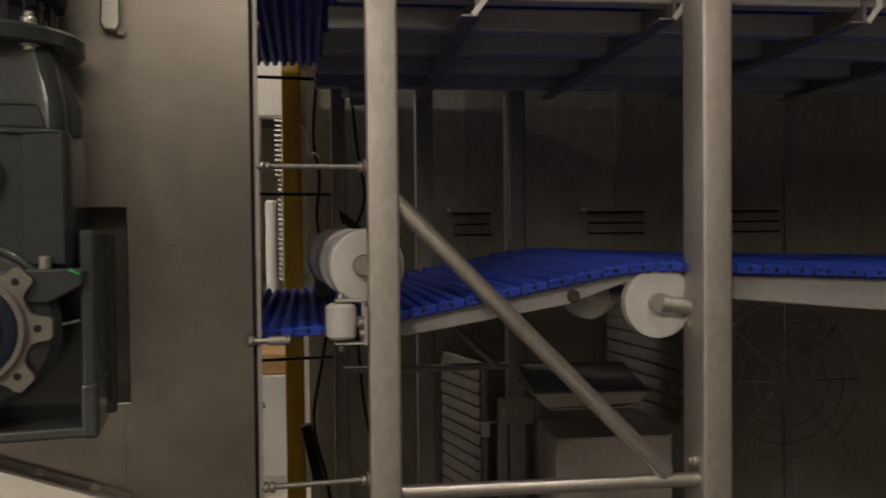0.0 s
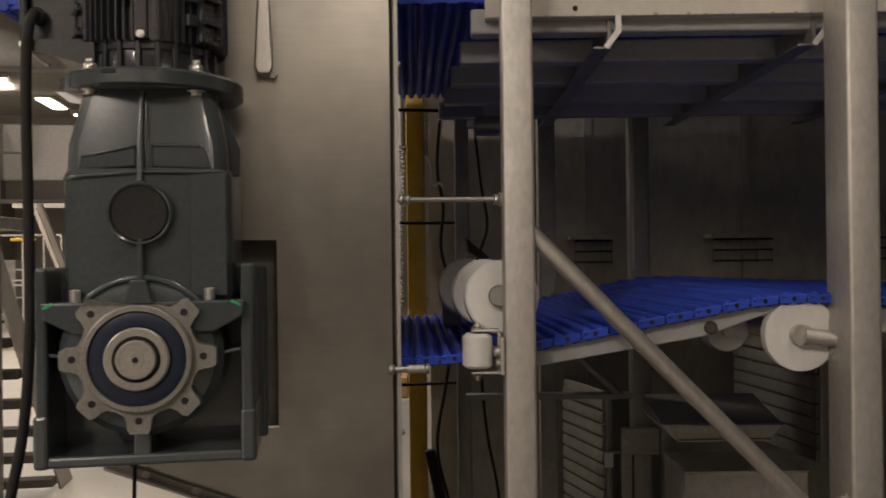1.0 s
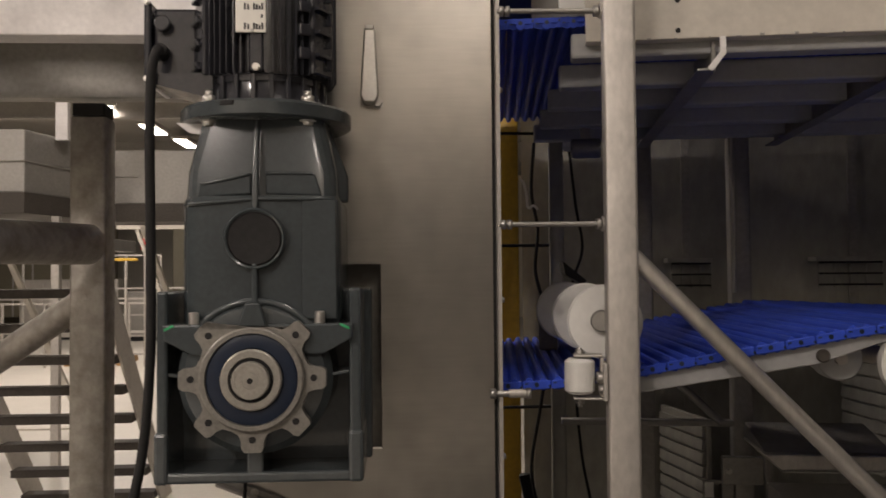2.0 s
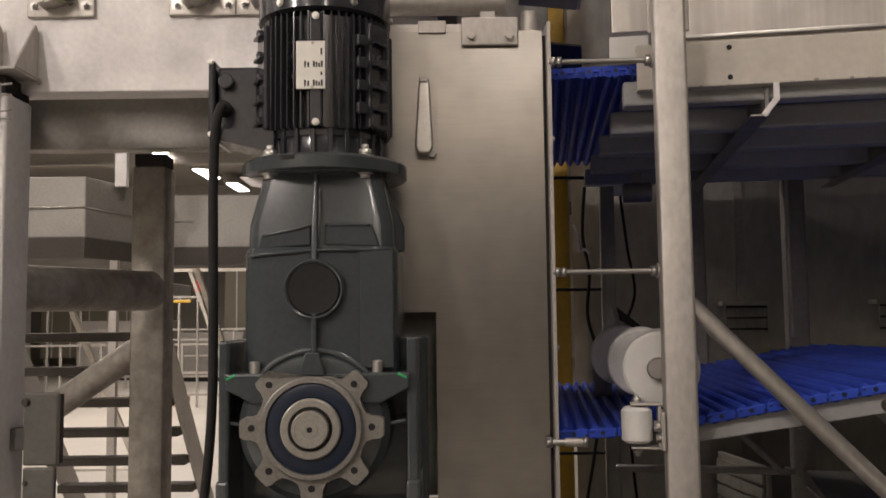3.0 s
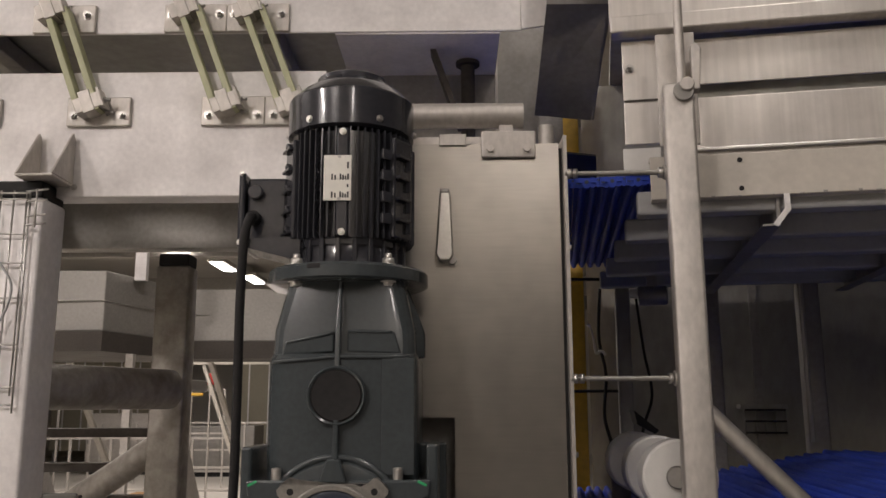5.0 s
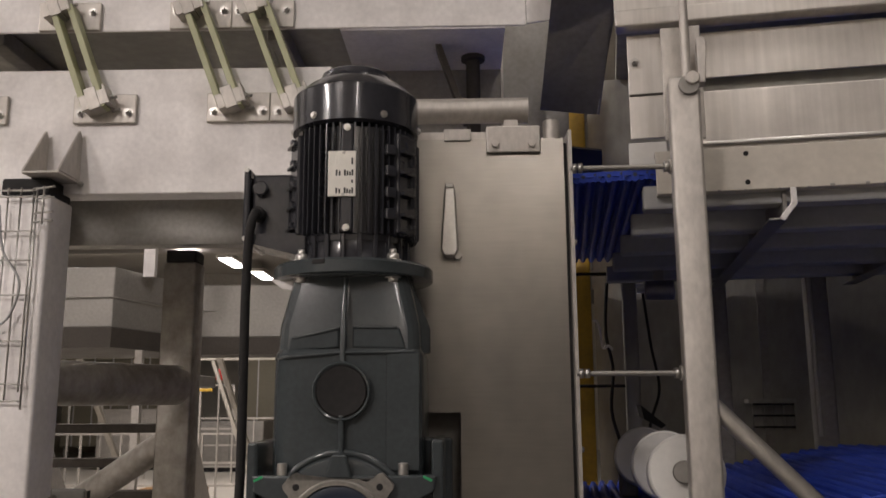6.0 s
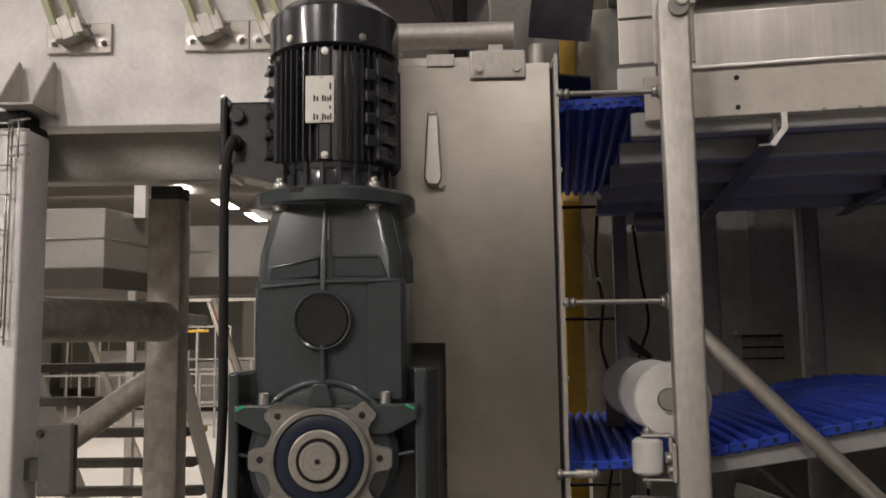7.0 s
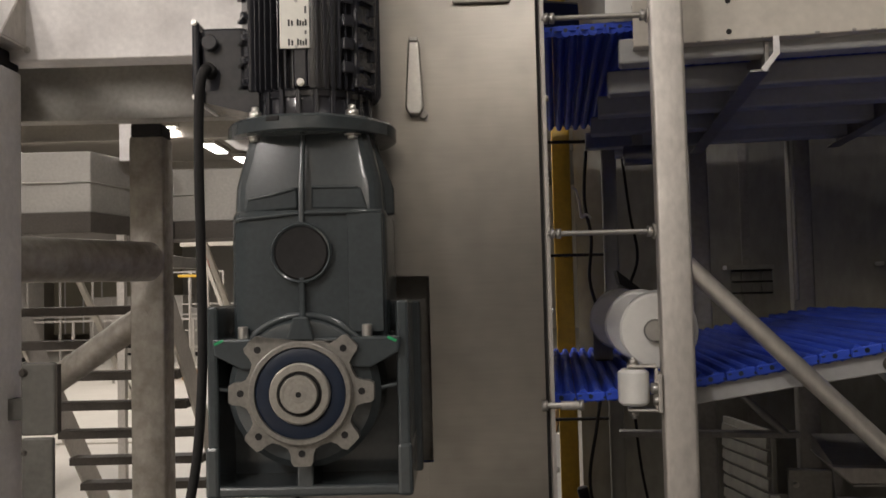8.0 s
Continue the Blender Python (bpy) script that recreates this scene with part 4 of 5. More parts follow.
for k in range(24):
    x = 0.1 + 0.055 * k + random.uniform(-0.02, 0.02)
    part("drip", bm_box(x, x + random.uniform(0.004, 0.012), 1.799, 1.7998, 2.0515, 2.0515 + random.uniform(0.002, 0.006)), M_DARKSTEEL, ub)
us = thing("freezer_cladding", F, (0.0, 1.85, 2.15), "blasted stainless cladding sheets over the belt", "cladding")
part("lower_sheet", bm_box(0.06, 3.6, 1.85, 1.856, 2.152, 2.296, 0.002), M_CLAD, us)
part("upper_sheet", bm_box(0.06, 3.6, 1.85, 1.856, 2.327, 2.437, 0.002), M_CLAD, us)
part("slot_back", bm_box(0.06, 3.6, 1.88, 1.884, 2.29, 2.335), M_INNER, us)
part("left_sheet", bm_box(-0.035, 0.058, 1.842, 1.848, 2.192, 2.44, 0.002), M_CLAD, us)
part("white_strip", bm_box(-0.041, 0.042, 1.838, 1.8475, 2.128, 2.182, 0.002), M_WHITE, us)
part("folded_lip", bm_box(0.062, 3.6, 1.838, 1.8495, 2.168, 2.176, 0.002), M_BRIGHT, us, "bright folded lower lip")
part("lap_seam", bm_box(-0.034, 0.05, 1.8395, 1.8415, 2.292, 2.297), M_TREAD, us)
part("top_flange", bm_box(-0.06, 3.6, 1.80, 1.846, 2.445, 2.485, 0.004), M_CLAD, us)
part("top_sheet", bm_box(-0.06, 3.6, 1.85, 1.856, 2.49, 2.9, 0.002), M_CLAD, us)
for x, z in ((0.063, 2.386), (-0.019, 2.372)):
    part("bolt", bolt_bm((x, 1.842, z), (0, -1, 0), 0.0085, 0.009, 0.012), M_BRIGHT, us)
hg = thing("hanger_rod", F, (0.077, 1.685, 2.24), "round steel hanger rod clamped on a square post", "hanger")
part("rod", smooth(bm_cyl((0.077, 1.685, 2.235), (0.077, 1.685, 2.95), 0.0095, seg=18)), M_STEEL, hg)
part("clip", bm_prism([(0.098, 2.25), (0.112, 2.25), (0.118, 2.34), (0.108, 2.352), (0.098, 2.345)], 1.67, 1.70, "xz", 0.002), M_STEEL, hg)
part("collar", smooth(bm_cyl((0.084, 1.642, 2.253), (0.084, 1.712, 2.253), 0.0145, bevel=0.002)), M_STEEL, hg)
part("saddle", smooth(bm_cyl((0.077, 1.648, 2.240), (0.077, 1.654, 2.240), 0.021, bevel=0.002)), M_DARKSTEEL, hg)
part("back_plate", bm_box(0.031, 0.112, 1.716, 1.722, 2.146, 2.395, 0.002), M_STEEL, hg)

# wear strips and arms under the upper belt
for y, x0 in ((1.83, -0.016), (2.02, -0.038), (2.28, -0.06), (2.56, -0.08), (2.82, -0.10)):
    solo("wear_strip", bm_box(x0, 3.6, y, y + 0.05, *((2.026, 2.080) if y < 1.9 else (2.006, 2.060)), 0.006), M_GREYPL, F, (x0, y, 2.024), "pale grey plastic wear strip under the blue belt", "strip", "wear strips")
for x in (0.262, 0.69, 1.125, 1.56):
    t = thing("belt_support", F, (x, 1.8, 1.97), "dull steel cross arm under the belt with a bent hook", "bracket", "cross arms")
    part("arm", bm_prism([(1.82, 2.05), (1.82, 1.994), (2.95, 1.994), (2.95, 2.05)], x + 0.01, x + 0.018, "yz"), M_DARKSTEEL, t)
    part("arm_flange", bm_prism([(1.82, 1.993), (2.95, 1.993), (2.95, 1.989), (1.82, 1.989)], x - 0.02, x + 0.018, "yz"), M_DARKSTEEL, t)
    part("hook", join(bm_box(x + 0.020, x + 0.032, 1.785, 1.79, 2.012, 2.05, 0.001), turn(bm_box(-0.006, 0.006, 1.785, 1.79, -0.022, 0.022, 0.001), pose(x + 0.013, 0, 2.0, 0, 38, 0))), M_BEAM, t)


# ---------- belts ----------
def link_mesh(name, length, open_edge=False):
    """One moulded belt link: a rounded ridge with a lower hinge rib beside it."""
    prof = [(-0.0283, -0.008), (-0.0283, -0.003), (-0.0245, 0.001), (-0.0215, 0.0105), (-0.017, 0.0145), (-0.011, 0.0145), (-0.0065, 0.0105), (-0.0035, 0.001), (0.0, -0.002), (0.0035, 0.001), (0.0065, 0.009), (0.011, 0.0125), (0.017, 0.0125), (0.0215, 0.009), (0.0245, 0.001), (0.0283, -0.003), (0.0283, -0.008), (0.012, -0.012), (0.0, -0.006), (-0.012, -0.012)]
    bm = bmesh.new()
    rings = []
    for y in (0.0, length):
        rings.append([bm.verts.new((x, y, z)) for x, z in prof])
    n = len(prof)
    for k in range(n):
        j = (k + 1) % n
        bm.faces.new((rings[0][k], rings[1][k], rings[1][j], rings[0][j]))
    bm.faces.new(rings[0])
    bm.faces.new(rings[1][::-1])
    bmesh.ops.recalc_face_normals(bm, faces=bm.faces[:])
    barrel = bm_box(-0.0282, 0.0282, -0.006, 0.0, -0.009, 0.009, 0.002, 1)
    if open_edge:
        barrel.free()
        barrel = join(bm_cyl((0, -0.006, 0.006), (0, 0.012, 0.006), 0.0095, seg=14), bm_box(0.022, 0.0283, -0.006, 0.0, 0.0, 0.013), bm_box(-0.0283, -0.022, -0.006, 0.0, 0.0, 0.013), bm_box(-0.0283, 0.0283, -0.005, 0.0005, -0.009, 0.002))
    bm2 = join(bm, barrel)
    me = bpy.data.meshes.new(name)
    bm2.to_mesh(me)
    bm2.free()
    me.materials.append(M_BLUE)
    me.materials.append(M_SEAL)
    hole = bmesh.new()
    hole.from_mesh(me)
    dot = join(bm_cyl((0, -0.0068, 0.001), (0, -0.0058, 0.001), 0.0048, seg=10), bm_cyl((0.026, -0.0068, -0.003), (0.026, -0.0058, -0.003), 0.0026, seg=8), bm_box(-0.024, -0.017, -0.0066, -0.0058, 0.002, 0.005))
    tmp = bpy.data.meshes.new("tmp")
    dot.to_mesh(tmp)
    dot.free()
    k0 = len(hole.faces)
    hole.from_mesh(tmp)
    bpy.data.meshes.remove(tmp)
    hole.faces.ensure_lookup_table()
    for f in hole.faces[k0:]:
        f.material_index = 1
    hole.to_mesh(me)
    hole.free()
    return me


PITCH, SPEED = 0.0575, 0.0955
# course of the lower belt seen from the front: x, z
COURSE = [(2.4, 1.405), (1.6, 1.43), (1.127, 1.442), (0.8, 1.456), (0.70, 1.462), (0.61, 1.463), (0.53, 1.454), (0.421, 1.433), (0.26, 1.404), (0.107, 1.374), (-0.046, 1.350), (-0.162, 1.343), (-0.30, 1.341), (-0.42, 1.341)]
for a in range(10, 291, 20):
    COURSE.append((-0.45 - 0.11 * math.sin(radians(a)), 1.231 + 0.11 * math.cos(radians(a))))
LINE = [Vector((x, 0, z)) for x, z in COURSE]
RUN = [0.0]
for a, b in zip(LINE, LINE[1:]):
    RUN.append(RUN[-1] + (b - a).length)


def on_course(s):
    """Place and slope at s metres along the lower belt."""
    s = min(max(s, 0.0), RUN[-1] - 1e-4)
    def at(u):
        u = min(max(u, 0.0), RUN[-1] - 1e-4)
        i = max(k for k in range(len(RUN)) if RUN[k] <= u)
        i = min(i, len(LINE) - 2)
        return LINE[i].lerp(LINE[i + 1], (u - RUN[i]) / (RUN[i + 1] - RUN[i]))
    p = (at(s - 0.03) + at(s) * 2 + at(s + 0.03)) / 4
    d = at(s + 0.03) - at(s - 0.03)
    return p, math.degrees(math.atan2(d.z, -d.x))


SKEW = pose(0, 0, 0, 0, 0, 2.5)
LOWER = link_mesh("belt_link", 1.13)
lower_belt = thing("lower_belt", F, (0.3, 1.742, 1.4), "bright blue ribbed modular plastic belt running downhill", "conveyor belt")
LINKS = []
NEAR = int((RUN[13] + 0.02) / PITCH)
for k in range(-13, NEAR):
    ob = new("belt_link", LOWER)
    ob.parent = lower_belt
    LINKS.append((ob, PITCH * (k + 0.3)))

upper_belt = thing("upper_belt", F, (0.3, 1.862, 2.115), "dark blue ribbed modular plastic belt overhead", "conveyor belt")
UPPER = link_mesh("upper_link", 1.13, True)
UPPER.transform(Matrix.Diagonal((1, 1, -1, 1)))
UPPER.flip_normals()
ULINKS = []
for k in range(68):
    ob = new("belt_link", UPPER)
    ob.parent = upper_belt
    ULINKS.append((ob, -1.12 + PITCH * k))

# plastic guide under the belt's front edge
gd = thing("belt_guide", F, (0.1, 1.755, 1.34), "pale grey plastic guide rail under the belt edge", "guide rail")
part("slope_rail", bm_prism([(0.06, 1.322), (0.06, 1.358), (0.26, 1.394), (0.50, 1.440), (0.60, 1.453), (0.60, 1.437), (0.572, 1.431), (0.45, 1.388), (0.26, 1.356)], 1.757, 1.78, "xz", 0.003), M_GREYPL, gd)
part("run_rail", bm_prism([(0.66, 1.39), (0.66, 1.445), (0.8, 1.443), (1.127, 1.43), (2.4, 1.392), (2.4, 1.30), (1.127, 1.362), (0.8, 1.392)], 1.757, 1.78, "xz", 0.003), M_GREYPL, gd)
part("back_rail", bm_prism([(0.06, 1.322), (0.06, 1.356), (0.26, 1.391), (0.50, 1.434), (0.53, 1.42), (0.45, 1.392), (0.26, 1.358)], 2.80, 2.82, "xz", 0.003), M_GREYPL, gd)
part("pin", smooth(bm_cyl((0.460, 1.751, 1.405), (0.460, 1.90, 1.405), 0.0135, seg=16, bevel=0.003)), M_TREAD, gd, "rusty brown steel pin")

# hold-down wheels above the belt
hw = thing("hold_down_wheels", F, (0.04, 1.70, 1.476), "white plastic hold-down wheels on a steel axle", "roller")
WHEELS = []
WD = Vector((-0.125, 1, 0)).normalized()
for d in (0.02, 0.235, 0.52):
    q = Vector((0.041, 1.715, 1.474)) + WD * d
    w = part("wheel", smooth(bm_lathe([(0.022, 0.0), (0.070, 0.0), (0.0745, 0.004), (0.0745, 0.066), (0.070, 0.07), (0.022, 0.07)], q, WD, 56), 30), M_WHITE, hw, "", q)
    WHEELS.append((w, q))
part("axle", smooth(bm_cyl((0.041, 1.716, 1.474), Vector((0.041, 1.715, 1.474)) + WD * 0.72, 0.02, seg=24)), M_DARKSTEEL, hw)
part("axle_cap", smooth(bm_cyl((0.031, 1.712, 1.476), (0.033, 1.735, 1.476), 0.022, seg=20, bevel=0.003)), M_DARKSTEEL, hw)
part("axle_bracket", bm_box(-0.09, -0.04, 2.35, 2.45, 1.36, 1.50, 0.006), M_DARKSTEEL, hw)

solo("belt_scraper", bm_prism([(-0.024, 1.603), (-0.016, 1.565), (0.029, 1.540), (0.041, 1.549)], 2.35, 2.75, "xz", 0.002), M_RUBBER, F, (0.029, 2.35, 1.540), "black sloping scraper blade behind the white wheels", "scraper")

# small upright guide roller with its yoke
gr = thing("guide_roller", F, (-0.014, 1.69, 1.33), "small white upright guide roller in a steel yoke", "roller")
part("roller", smooth(bm_lathe([(0.022, 1.338), (0.029, 1.344), (0.0295, 1.372), (0.029, 1.400), (0.022, 1.406)], (-0.014, 1.69, 0), seg=32), 35), M_WHITE, gr)
part("yoke_plate", bm_box(-0.026, 0.03, 1.672, 1.708, 1.409, 1.414, 0.002), M_STEEL, gr)
part("yoke_plate", bm_box(-0.026, 0.03, 1.672, 1.708, 1.327, 1.332, 0.002), M_STEEL, gr)
part("yoke_back", bm_box(0.025, 0.031, 1.672, 1.708, 1.333, 1.408, 0.001), M_STEEL, gr)
part("bolt", bolt_bm((-0.014, 1.69, 1.414), (0, 0, 1), 0.009, 0.009, 0.004), M_BRIGHT, gr)
part("bolt", bolt_bm((-0.014, 1.69, 1.327), (0, 0, -1), 0.009, 0.009, 0.006), M_BRIGHT, gr)
part("clamp_nut", join(bolt_bm((0.0365, 1.668, 1.372), (-1, 0, 0), 0.012, 0.02), bolt_bm((0.0365, 1.668, 1.35), (-1, 0, 0), 0.010, 0.016)), M_BRIGHT, gr)
part("clamp_plate", bm_box(0.029, 0.0368, 1.650, 1.712, 1.328, 1.40, 0.002), M_STEEL, gr)

# turning wheels under the crest
cw = thing("crest_roller", F, (0.635, 1.74, 1.39), "white plastic crest roller under the blue belt", "roller")
CREST = []
for d, r in ((0.0, 0.0745), (0.42, 0.0745), (0.84, 0.0745)):
    q = Vector((0.640, 1.745, 1.389)) + Vector((-0.045, 1, 0)).normalized() * d
    w = part("wheel", smooth(bm_lathe([(0.024, 0.012), (0.066, 0.002), (0.0735, 0.004), (0.0735, 0.028), (0.066, 0.032), (0.022, 0.032)], q, (-0.045, 1, 0), 56), 30), M_WHITE, cw, "", q)
    CREST.append((w, q))
part("axle", smooth(bm_cyl((0.640, 1.735, 1.389), (0.598, 2.66, 1.389), 0.021, seg=24)), M_STEEL, cw)
part("axle_arm", smooth(bm_cyl((0.640, 1.735, 1.389), (0.70, 1.728, 1.382), 0.016, seg=24)), M_STEEL, cw)
part("arm_bolt", bolt_bm((0.69, 1.72, 1.349), (0, -1, 0), 0.008, 0.01), M_BRIGHT, cw)
sr = thing("return_roller", F, (0.517, 1.85, 1.38), "small white return roller beside the crest roller", "roller")
part("wheel", smooth(bm_lathe([(0.015, 0.0), (0.042, 0.0), (0.045, 0.004), (0.045, 0.05), (0.042, 0.054), (0.015, 0.054)], (0.517, 1.83, 1.392), (0, 1, 0), 40), 30), M_GREYPL, sr)
part("axle", smooth(bm_cyl((0.517, 1.82, 1.392), (0.517, 2.6, 1.392), 0.012, seg=16)), M_STEEL, sr)

# ---------- inside the chamber ----------
square_post(0.545, 0.612, 2.92, 2.98, 2.02, "dull stainless chamber post", M_DARKSTEEL, "chamber posts")
square_post(0.234, 0.294, 2.93, 2.99, 2.02, "dull stainless chamber post", M_DARKSTEEL, "chamber posts")
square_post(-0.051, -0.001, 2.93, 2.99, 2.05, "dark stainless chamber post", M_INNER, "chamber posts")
square_post(1.25, 1.32, 2.92, 2.98, 2.02, "dull stainless chamber post", M_DARKSTEEL, "chamber posts")
solo("post_strip", smooth(bm_cyl((0.553, 2.905, 1.5), (0.553, 2.905, 2.02), 0.006, seg=12)), M_BRIGHT, F, (0.553, 2.905, 1.5), "bright round edge strip on a chamber post", "trim")
solo("chamber_rail", bm_box(-0.02, 0.535, 2.86, 2.90, 1.068, 1.088, 0.004), M_DARKSTEEL, F, (0, 2.86, 1.068), "dark steel rail inside the chamber", "rail")
solo("chamber_brace", smooth(bm_cyl((0.33, 2.85, 1.235), (0.49, 2.85, 1.085), 0.013, seg=14)), M_DARKSTEEL, F, (0.33, 2.85, 1.13), "thin diagonal steel brace in the chamber", "brace")
tr = thing("drip_tray", F, (0.74, 2.65, 0.99), "folded stainless drip tray inside the chamber", "tray")
part("pan", bm_prism([(0.558, 1.036), (0.935, 1.033), (0.897, 0.992), (0.607, 0.988)], 2.6, 2.86, "xz", 0.004), M_STEEL, tr)
part("drip_edge", bm_box(0.612, 0.893, 2.594, 2.602, 0.984, 0.9875), M_BRIGHT, tr, "bright drip edge")
part("sloping_lid", bm_prism([(2.62, 1.038), (2.86, 1.085), (2.86, 1.037)], 0.565, 0.93, "yz", 0.002), M_DARKSTEEL, tr)
part("hanger", bm_box(0.63, 0.65, 2.862, 2.895, 0.05, 1.03), M_DARKSTEEL, tr)
ib = thing("chamber_box", F, (0.85, 2.75, 0.05), "dull stainless machine box inside the chamber", "box")
part("body", bm_box(0.633, 1.005, 2.6, 2.855, 0.05, 0.888, 0.006), M_STEEL, ib)
part("lid", bm_box(0.632, 1.006, 2.598, 2.857, 0.889, 0.893), M_STEEL, ib)
lv = thing("louvre_panel", F, (1.05, 3.1, 0.85), "dark louvred panel inside the chamber", "louvre")
LV = pose(1.055, 3.0, 0, 0, 0, 11.3)
part("frame", turn(bm_box(0.0, 0.02, -0.26, 0.26, 0.88, 1.36, 0.004), LV), M_INNER, lv)
for k in range(10):
    part("slat", turn(turn(bm_box(-0.006, 0.002, -0.25, 0.25, -0.019, 0.019), pose(-0.004, 0, 0.90 + 0.047 * k, 0, 6, 0)), LV), M_INNER, lv)
pc = thing("post_clamp", F, (0.56, 2.89, 0.87), "dull steel clamp round a chamber post", "clamp")
part("jaw", bm_box(0.50, 0.63, 2.885, 2.917, 0.875, 0.965, 0.004), M_DARKSTEEL, pc)
part("bolt", bolt_bm((0.52, 2.885, 0.92), (0, -1, 0), 0.008, 0.008), M_STEEL, pc)
solo("short_tube", bm_box(0.50, 0.54, 2.905, 2.945, 0.05, 0.874, 0.004), M_DARKSTEEL, F, (0.52, 2.92, 0.05), "short square tube beside a chamber post", "post")
solo("white_tag", bm_box(0.445, 0.475, 2.900, 2.904, 0.83, 0.88, 0.002), M_WHITE, F, (0.46, 2.9, 0.83), "small white tag inside the chamber", "tag")
solo("tag_arm", bm_box(0.44, 0.50, 2.9045, 2.91, 0.875, 0.885), M_DARKSTEEL, F, (0.47, 2.905, 0.875), "thin steel arm carrying a tag", "arm")
hr = thing("support_roller", F, (0.03, 2.6, 1.94), "dark roller with a pale hub under the upper belt", "roller")
part("drum", smooth(bm_cyl((0.012, 2.60, 1.945), (0.10, 2.60, 1.945), 0.03, seg=24, bevel=0.004)), M_DARKSTEEL, hr)
part("hub", smooth(bm_cyl((-0.012, 2.60, 1.952), (0.011, 2.60, 1.952), 0.014, seg=18)), M_WHITE, hr)
part("bracket", bm_box(0.04, 0.07, 2.595, 2.605, 1.97, 2.024), M_DARKSTEEL, hr)
solo("black_flap", bm_prism([(-0.22, 2.256), (-0.10, 2.236), (-0.10, 2.232), (-0.22, 2.250)], 2.05, 2.35, "xz"), M_RUBBER, F, (-0.16, 2.2, 2.23), "thin black rubber flap above the upper belt", "flap")
gl = thing("side_louvre", F, (0.42, 3.1, 0.6), "dark louvred grille inside the chamber", "louvre")
LG = pose(0.405, 3.08, 0, 0, 0, 17.5)
part("frame", turn(bm_box(0.0, 0.02, -0.17, 0.17, 0.05, 1.08, 0.004), LG), M_INNER, gl)
for k in range(13):
    part("slat", turn(turn(bm_box(-0.006, 0.002, -0.16, 0.16, -0.017, 0.017), pose(-0.004, 0, 0.50 + 0.045 * k, 0, 6, 0)), LG), M_INNER, gl)
fg = thing("fan_guard", F, (1.65, 3.1, 0.9), "dark round wire fan guard in the chamber", "fan guard")
for r in (0.06, 0.12, 0.18, 0.24, 0.30):
    ringp = [(1.65 + r * math.cos(radians(a)), 3.1, 0.95 + r * math.sin(radians(a))) for a in range(0, 361, 24)]
    part("ring", bm_hose(ringp, 0.004, 6, 2), M_INNER, fg)
for a in range(0, 180, 45):
    c, s = 0.30 * math.cos(radians(a)), 0.30 * math.sin(radians(a))
    part("spoke", bm_cyl((1.65 - c, 3.105, 0.95 - s), (1.65 + c, 3.105, 0.95 + s), 0.004, seg=6), M_INNER, fg)
for x, z, w in ((0.40, 1.60, 0.14), (0.92, 1.60, 0.22), (1.45, 1.60, 0.24)):
    t = thing("wire_rack", F, (x, 3.2, z), "dark wire rack on the chamber wall", "rack", "wire racks")
    for k in range(3):
        part("wire", bm_cyl((x, 3.22, z - 0.04 * k), (x + w, 3.22, z - 0.04 * k), 0.004, seg=6), M_RUBBER, t)
    part("shelf", bm_box(x - 0.02, x + w, 3.18, 3.28, z + 0.005, z + 0.02), M_INNER, t)
    for k in range(5):
        part("upright", bm_cyl((x + w * k / 4, 3.225, z - 0.09), (x + w * k / 4, 3.225, z), 0.003, seg=6), M_INNER, t)

# ---------- gap between cabinet and frame ----------
yp = thing("yellow_column", F, (-0.18, 3.1, 0), "worn yellow painted column behind the belts", "column")
part("tube", smooth(bm_box(-0.222, -0.158, 3.06, 3.12, 0.01, 3.1, 0.006, 2)), M_YELLOW, yp)
part("foot", bm_box(-0.25, -0.12, 3.03, 3.15, 0, 0.01), M_YELLOW, yp)
for z in (2.05, 1.665, 1.115):
    solo("thin_bar", smooth(bm_cyl((-0.30, 2.90, z), (-0.05, 2.95, z), 0.0055, seg=10)), M_RUBBER, F, (-0.3, 2.9, z), "thin black bar between the yellow column and a post", "bar", "thin bars")
solo("control_cable", bm_hose([(-0.10, 2.96, 2.02), (-0.11, 2.95, 1.85), (-0.09, 2.94, 1.72), (-0.10, 2.93, 1.58), (-0.07, 2.93, 1.45), (-0.06, 2.94, 1.30), (-0.09, 2.93, 1.1), (-0.12, 2.93, 0.9), (-0.08, 2.93, 0.7), (-0.05, 2.94, 0.5)], 0.006, 8), M_RUBBER, F, (-0.1, 2.93, 0.5), "loose black control cable hanging beside a post", "cable")
solo("control_cable", bm_hose([(0.02, 2.96, 2.0), (0.04, 2.95, 1.80), (0.06, 2.94, 1.65), (0.02, 2.93, 1.5), (0.03, 2.93, 1.2), (0.05, 2.93, 0.95), (0.09, 2.93, 0.7), (0.08, 2.93, 0.4)], 0.005, 8), M_RUBBER, F, (0.05, 2.93, 0.4), "loose black control cable hanging in the chamber", "cable")
solo("cable_plug", smooth(turn(bm_box(-0.018, 0.018, -0.018, 0.018, -0.10, 0.10, 0.008), pose(-0.125, 2.90, 0.80, 0, -12, 0))), M_RUBBER, F, (-0.12, 2.9, 0.7), "black moulded cable plug hanging on its cable", "plug")
solo("loose_wire", bm_hose([(-0.150, 2.92, 1.890), (-0.137, 2.92, 1.882), (-0.127, 2.92, 1.839), (-0.121, 2.92, 1.793), (-0.103, 2.92, 1.800), (-0.089, 2.92, 1.786)], 0.0045, 8), M_WHITE, F, (-0.150, 2.92, 1.793), "short loose white and blue wire end", "wire")
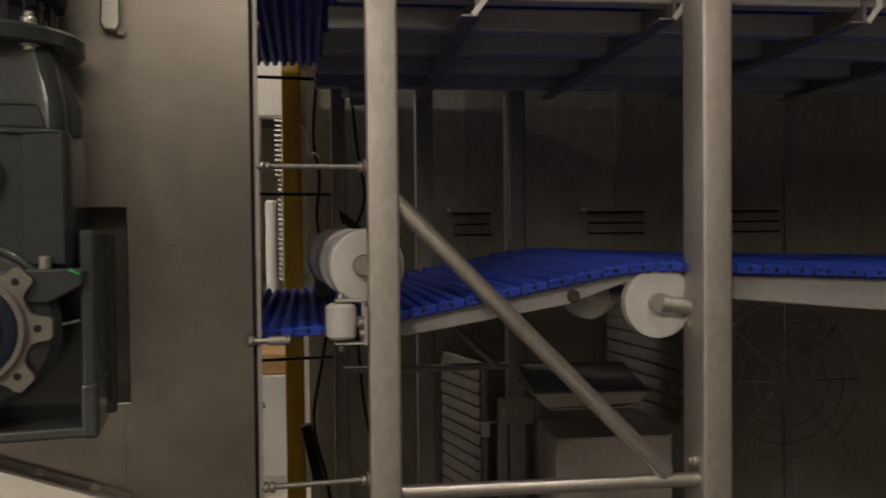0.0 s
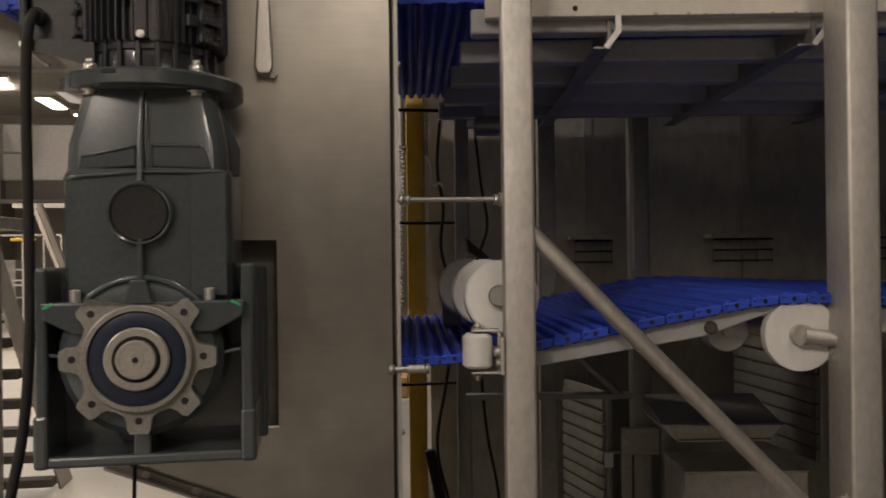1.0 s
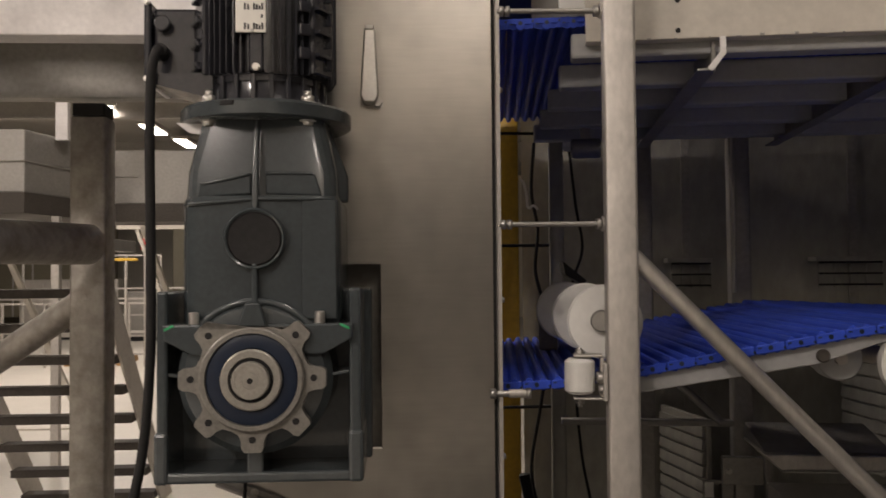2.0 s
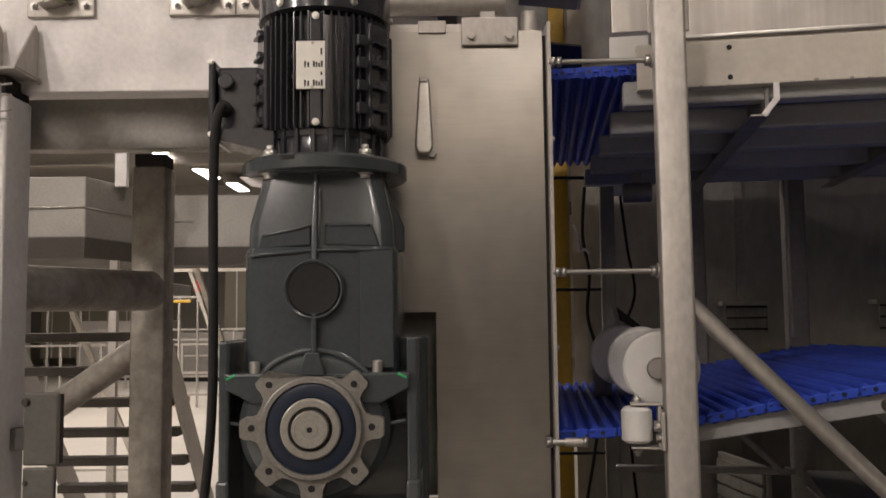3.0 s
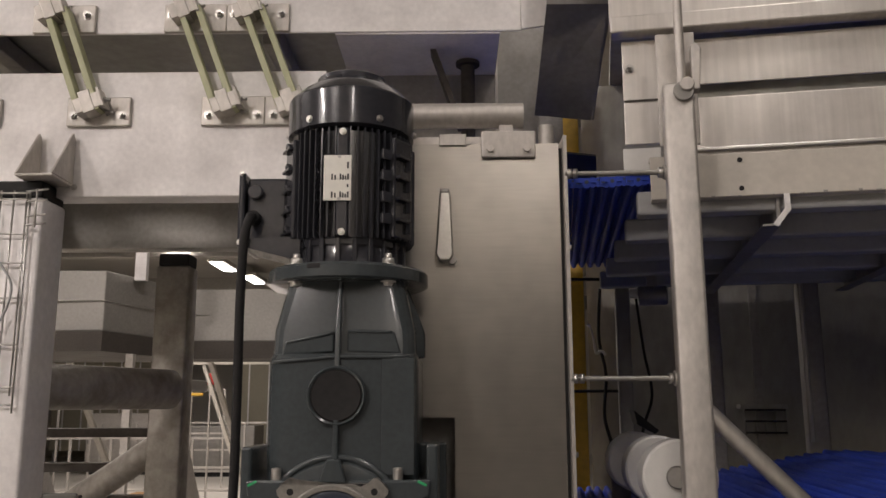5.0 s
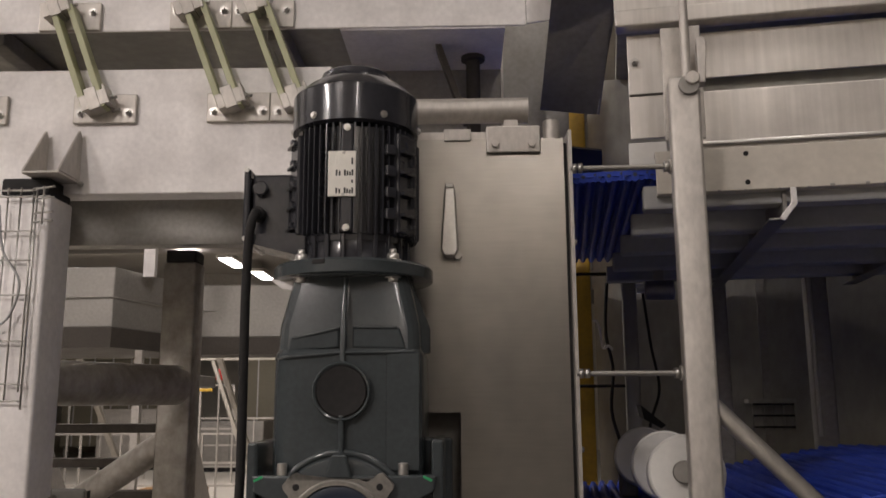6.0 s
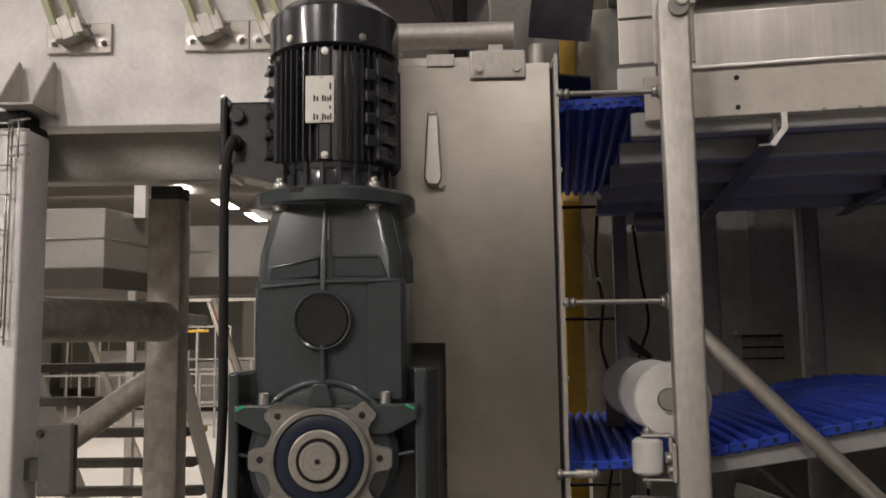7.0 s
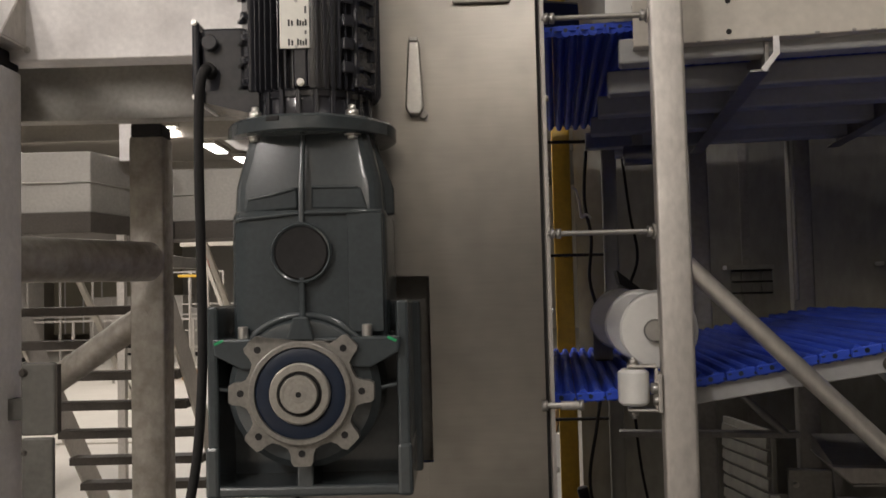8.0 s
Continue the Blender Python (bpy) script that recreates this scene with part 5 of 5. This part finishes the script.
solo("switch_pole", smooth(bm_cyl((-0.54, 4.99, 0), (-0.50, 4.99, 2.19), 0.025, seg=14)), M_WHITE, F, (-0.54, 4.97, 0), "white pole under a switch box", "pole")
solo("coiled_cable", bm_hose([(-0.365 + (0.034 if k < 60 else 0.018) * math.cos(k * 1.3), 4.95 + 0.025 * math.sin(k * 1.3), 2.18 - 0.0058 * k) for k in range(160)], 0.005, 6, 2), M_WHITE, F, (-0.42, 4.6, 1.0), "pale coiled cable hanging behind the belts", "cable")
solo("white_switch_box", bm_box(-0.52, -0.345, 4.93, 5.03, 2.18, 2.75, 0.015), M_WHITE, F, (-0.55, 4.95, 2.05), "white wall box behind the belts", "box")
solo("white_post", smooth(bm_cyl((-0.488, 5.68, 0.0), (-0.488, 5.68, 1.737), 0.04, seg=20, bevel=0.01)), M_WHITE, F, (-0.488, 5.68, 0), "white post behind the belts", "post")
solo("orange_crate", bm_box(-0.75, -0.34, 5.22, 5.58, 0.672, 0.80, 0.01), M_WOOD, F, (-0.5, 5.4, 0.672), "orange wooden crate behind the belts", "crate")
wc = thing("white_cabinet", F, (-0.6, 5.4, 0), "white floor cabinet under an orange crate", "cabinet")
part("body", bm_box(-1.0, -0.30, 5.2, 5.6, 0.06, 0.67, 0.008), M_WHITE, wc)
part("plinth", bm_box(-0.98, -0.32, 5.23, 5.58, 0, 0.058), M_WHITE, wc)

# discharge chute between shaker and freezer
ch = thing("discharge_chute", P, (0.15, 2.2, 2.36), "dull stainless discharge chute at the shaker's end", "chute")
sheet = bmesh.new()
sv = [sheet.verts.new(p) for p in ((0.108, 2.25, 2.416), (0.265, 2.25, 2.40), (0.28, 1.95, 2.60), (0.115, 1.95, 2.60), (0.115, 1.95, 2.95), (0.28, 1.95, 2.95))]
sheet.faces.new((sv[0], sv[1], sv[2], sv[3]))
sheet.faces.new((sv[3], sv[2], sv[5], sv[4]))
bmesh.ops.solidify(sheet, geom=sheet.faces[:], thickness=0.005)
part("sloping_sheet", sheet, M_DARKSTEEL, ch)
part("bent_lip", bm_prism([(2.25, 2.40), (1.96, 2.595), (1.96, 2.95), (2.25, 2.95)], 0.268, 0.273, "yz"), M_DARKSTEEL, ch)
part("back_sheet", bm_box(-0.01, 0.26, 2.80, 2.806, 2.43, 2.95), M_DARKSTEEL, ch)
part("strut", turn(bm_box(-0.008, 0.008, 2.30, 2.36, -0.16, 0.16), pose(-0.15, 0, 2.56, 0, -19, 0)), M_TREAD, ch)
part("inner_sheet", bm_box(-0.449, 0.012, 2.50, 2.506, 2.40, 2.95), M_DARKSTEEL, ch)
part("inner_edge", bm_box(0.013, 0.019, 2.49, 2.52, 2.40, 2.95), M_STEEL, ch)
part("throat_sheet", bm_box(0.02, 0.16, 2.62, 2.626, 2.40, 2.95), M_DARKSTEEL, ch)
part("drop_rod", smooth(bm_cyl((-0.076, 2.4, 2.30), (-0.076, 2.4, 2.625), 0.021, seg=20)), M_TREAD, ch)
part("roof_sheet", bm_box(-0.449, 0.012, 2.20, 2.499, 2.640, 2.645), M_BEAM, ch)
part("rod_flange", smooth(bm_cyl((-0.076, 2.4, 2.628), (-0.076, 2.4, 2.639), 0.036, seg=24)), M_TREAD, ch)


# ---------- what moves ----------
def motions():
    times = [0.0, 1.0, 2.0, 3.0, 4.0, 5.0, 6.0, 7.0, 8.0]
    base = BASE["lower_belt"]
    for ob, s0 in LINKS:
        rows = []
        for k in range(17):
            t = 0.5 * k
            p, tilt = on_course(s0 + SPEED * t)
            rows.append((t, pose(p.x - base.x, 0, p.z - base.z, 0, tilt, 0) @ SKEW))
        walk(ob, rows)
    ub0 = BASE["upper_belt"]
    for ob, x in ULINKS:
        walk(ob, [(0.5 * k, pose(x - ub0.x + SPEED * 0.5 * k, 0, 0) @ SKEW) for k in range(17)])
    for w, q in WHEELS:
        o = q - BASE["hold_down_wheels"]
        walk(w, [(t, pose(o.x, o.y, o.z, 0, -73 * t, 0)) for t in times])
    for w, q in CREST:
        o = q - BASE["crest_roller"]
        walk(w, [(t, pose(o.x, o.y, o.z, 0, 73 * t, 0)) for t in times])
    o = Vector((GX, 1.404, 1.407)) - BASE["gear_motor"]
    walk(shaft, [(t, pose(o.x, o.y, o.z, 0, SHAFT_RATE * t - 103.0, 0)) for t in [0.5 * k for k in range(17)]])


SHAFT_RATE = 60.5
motions()
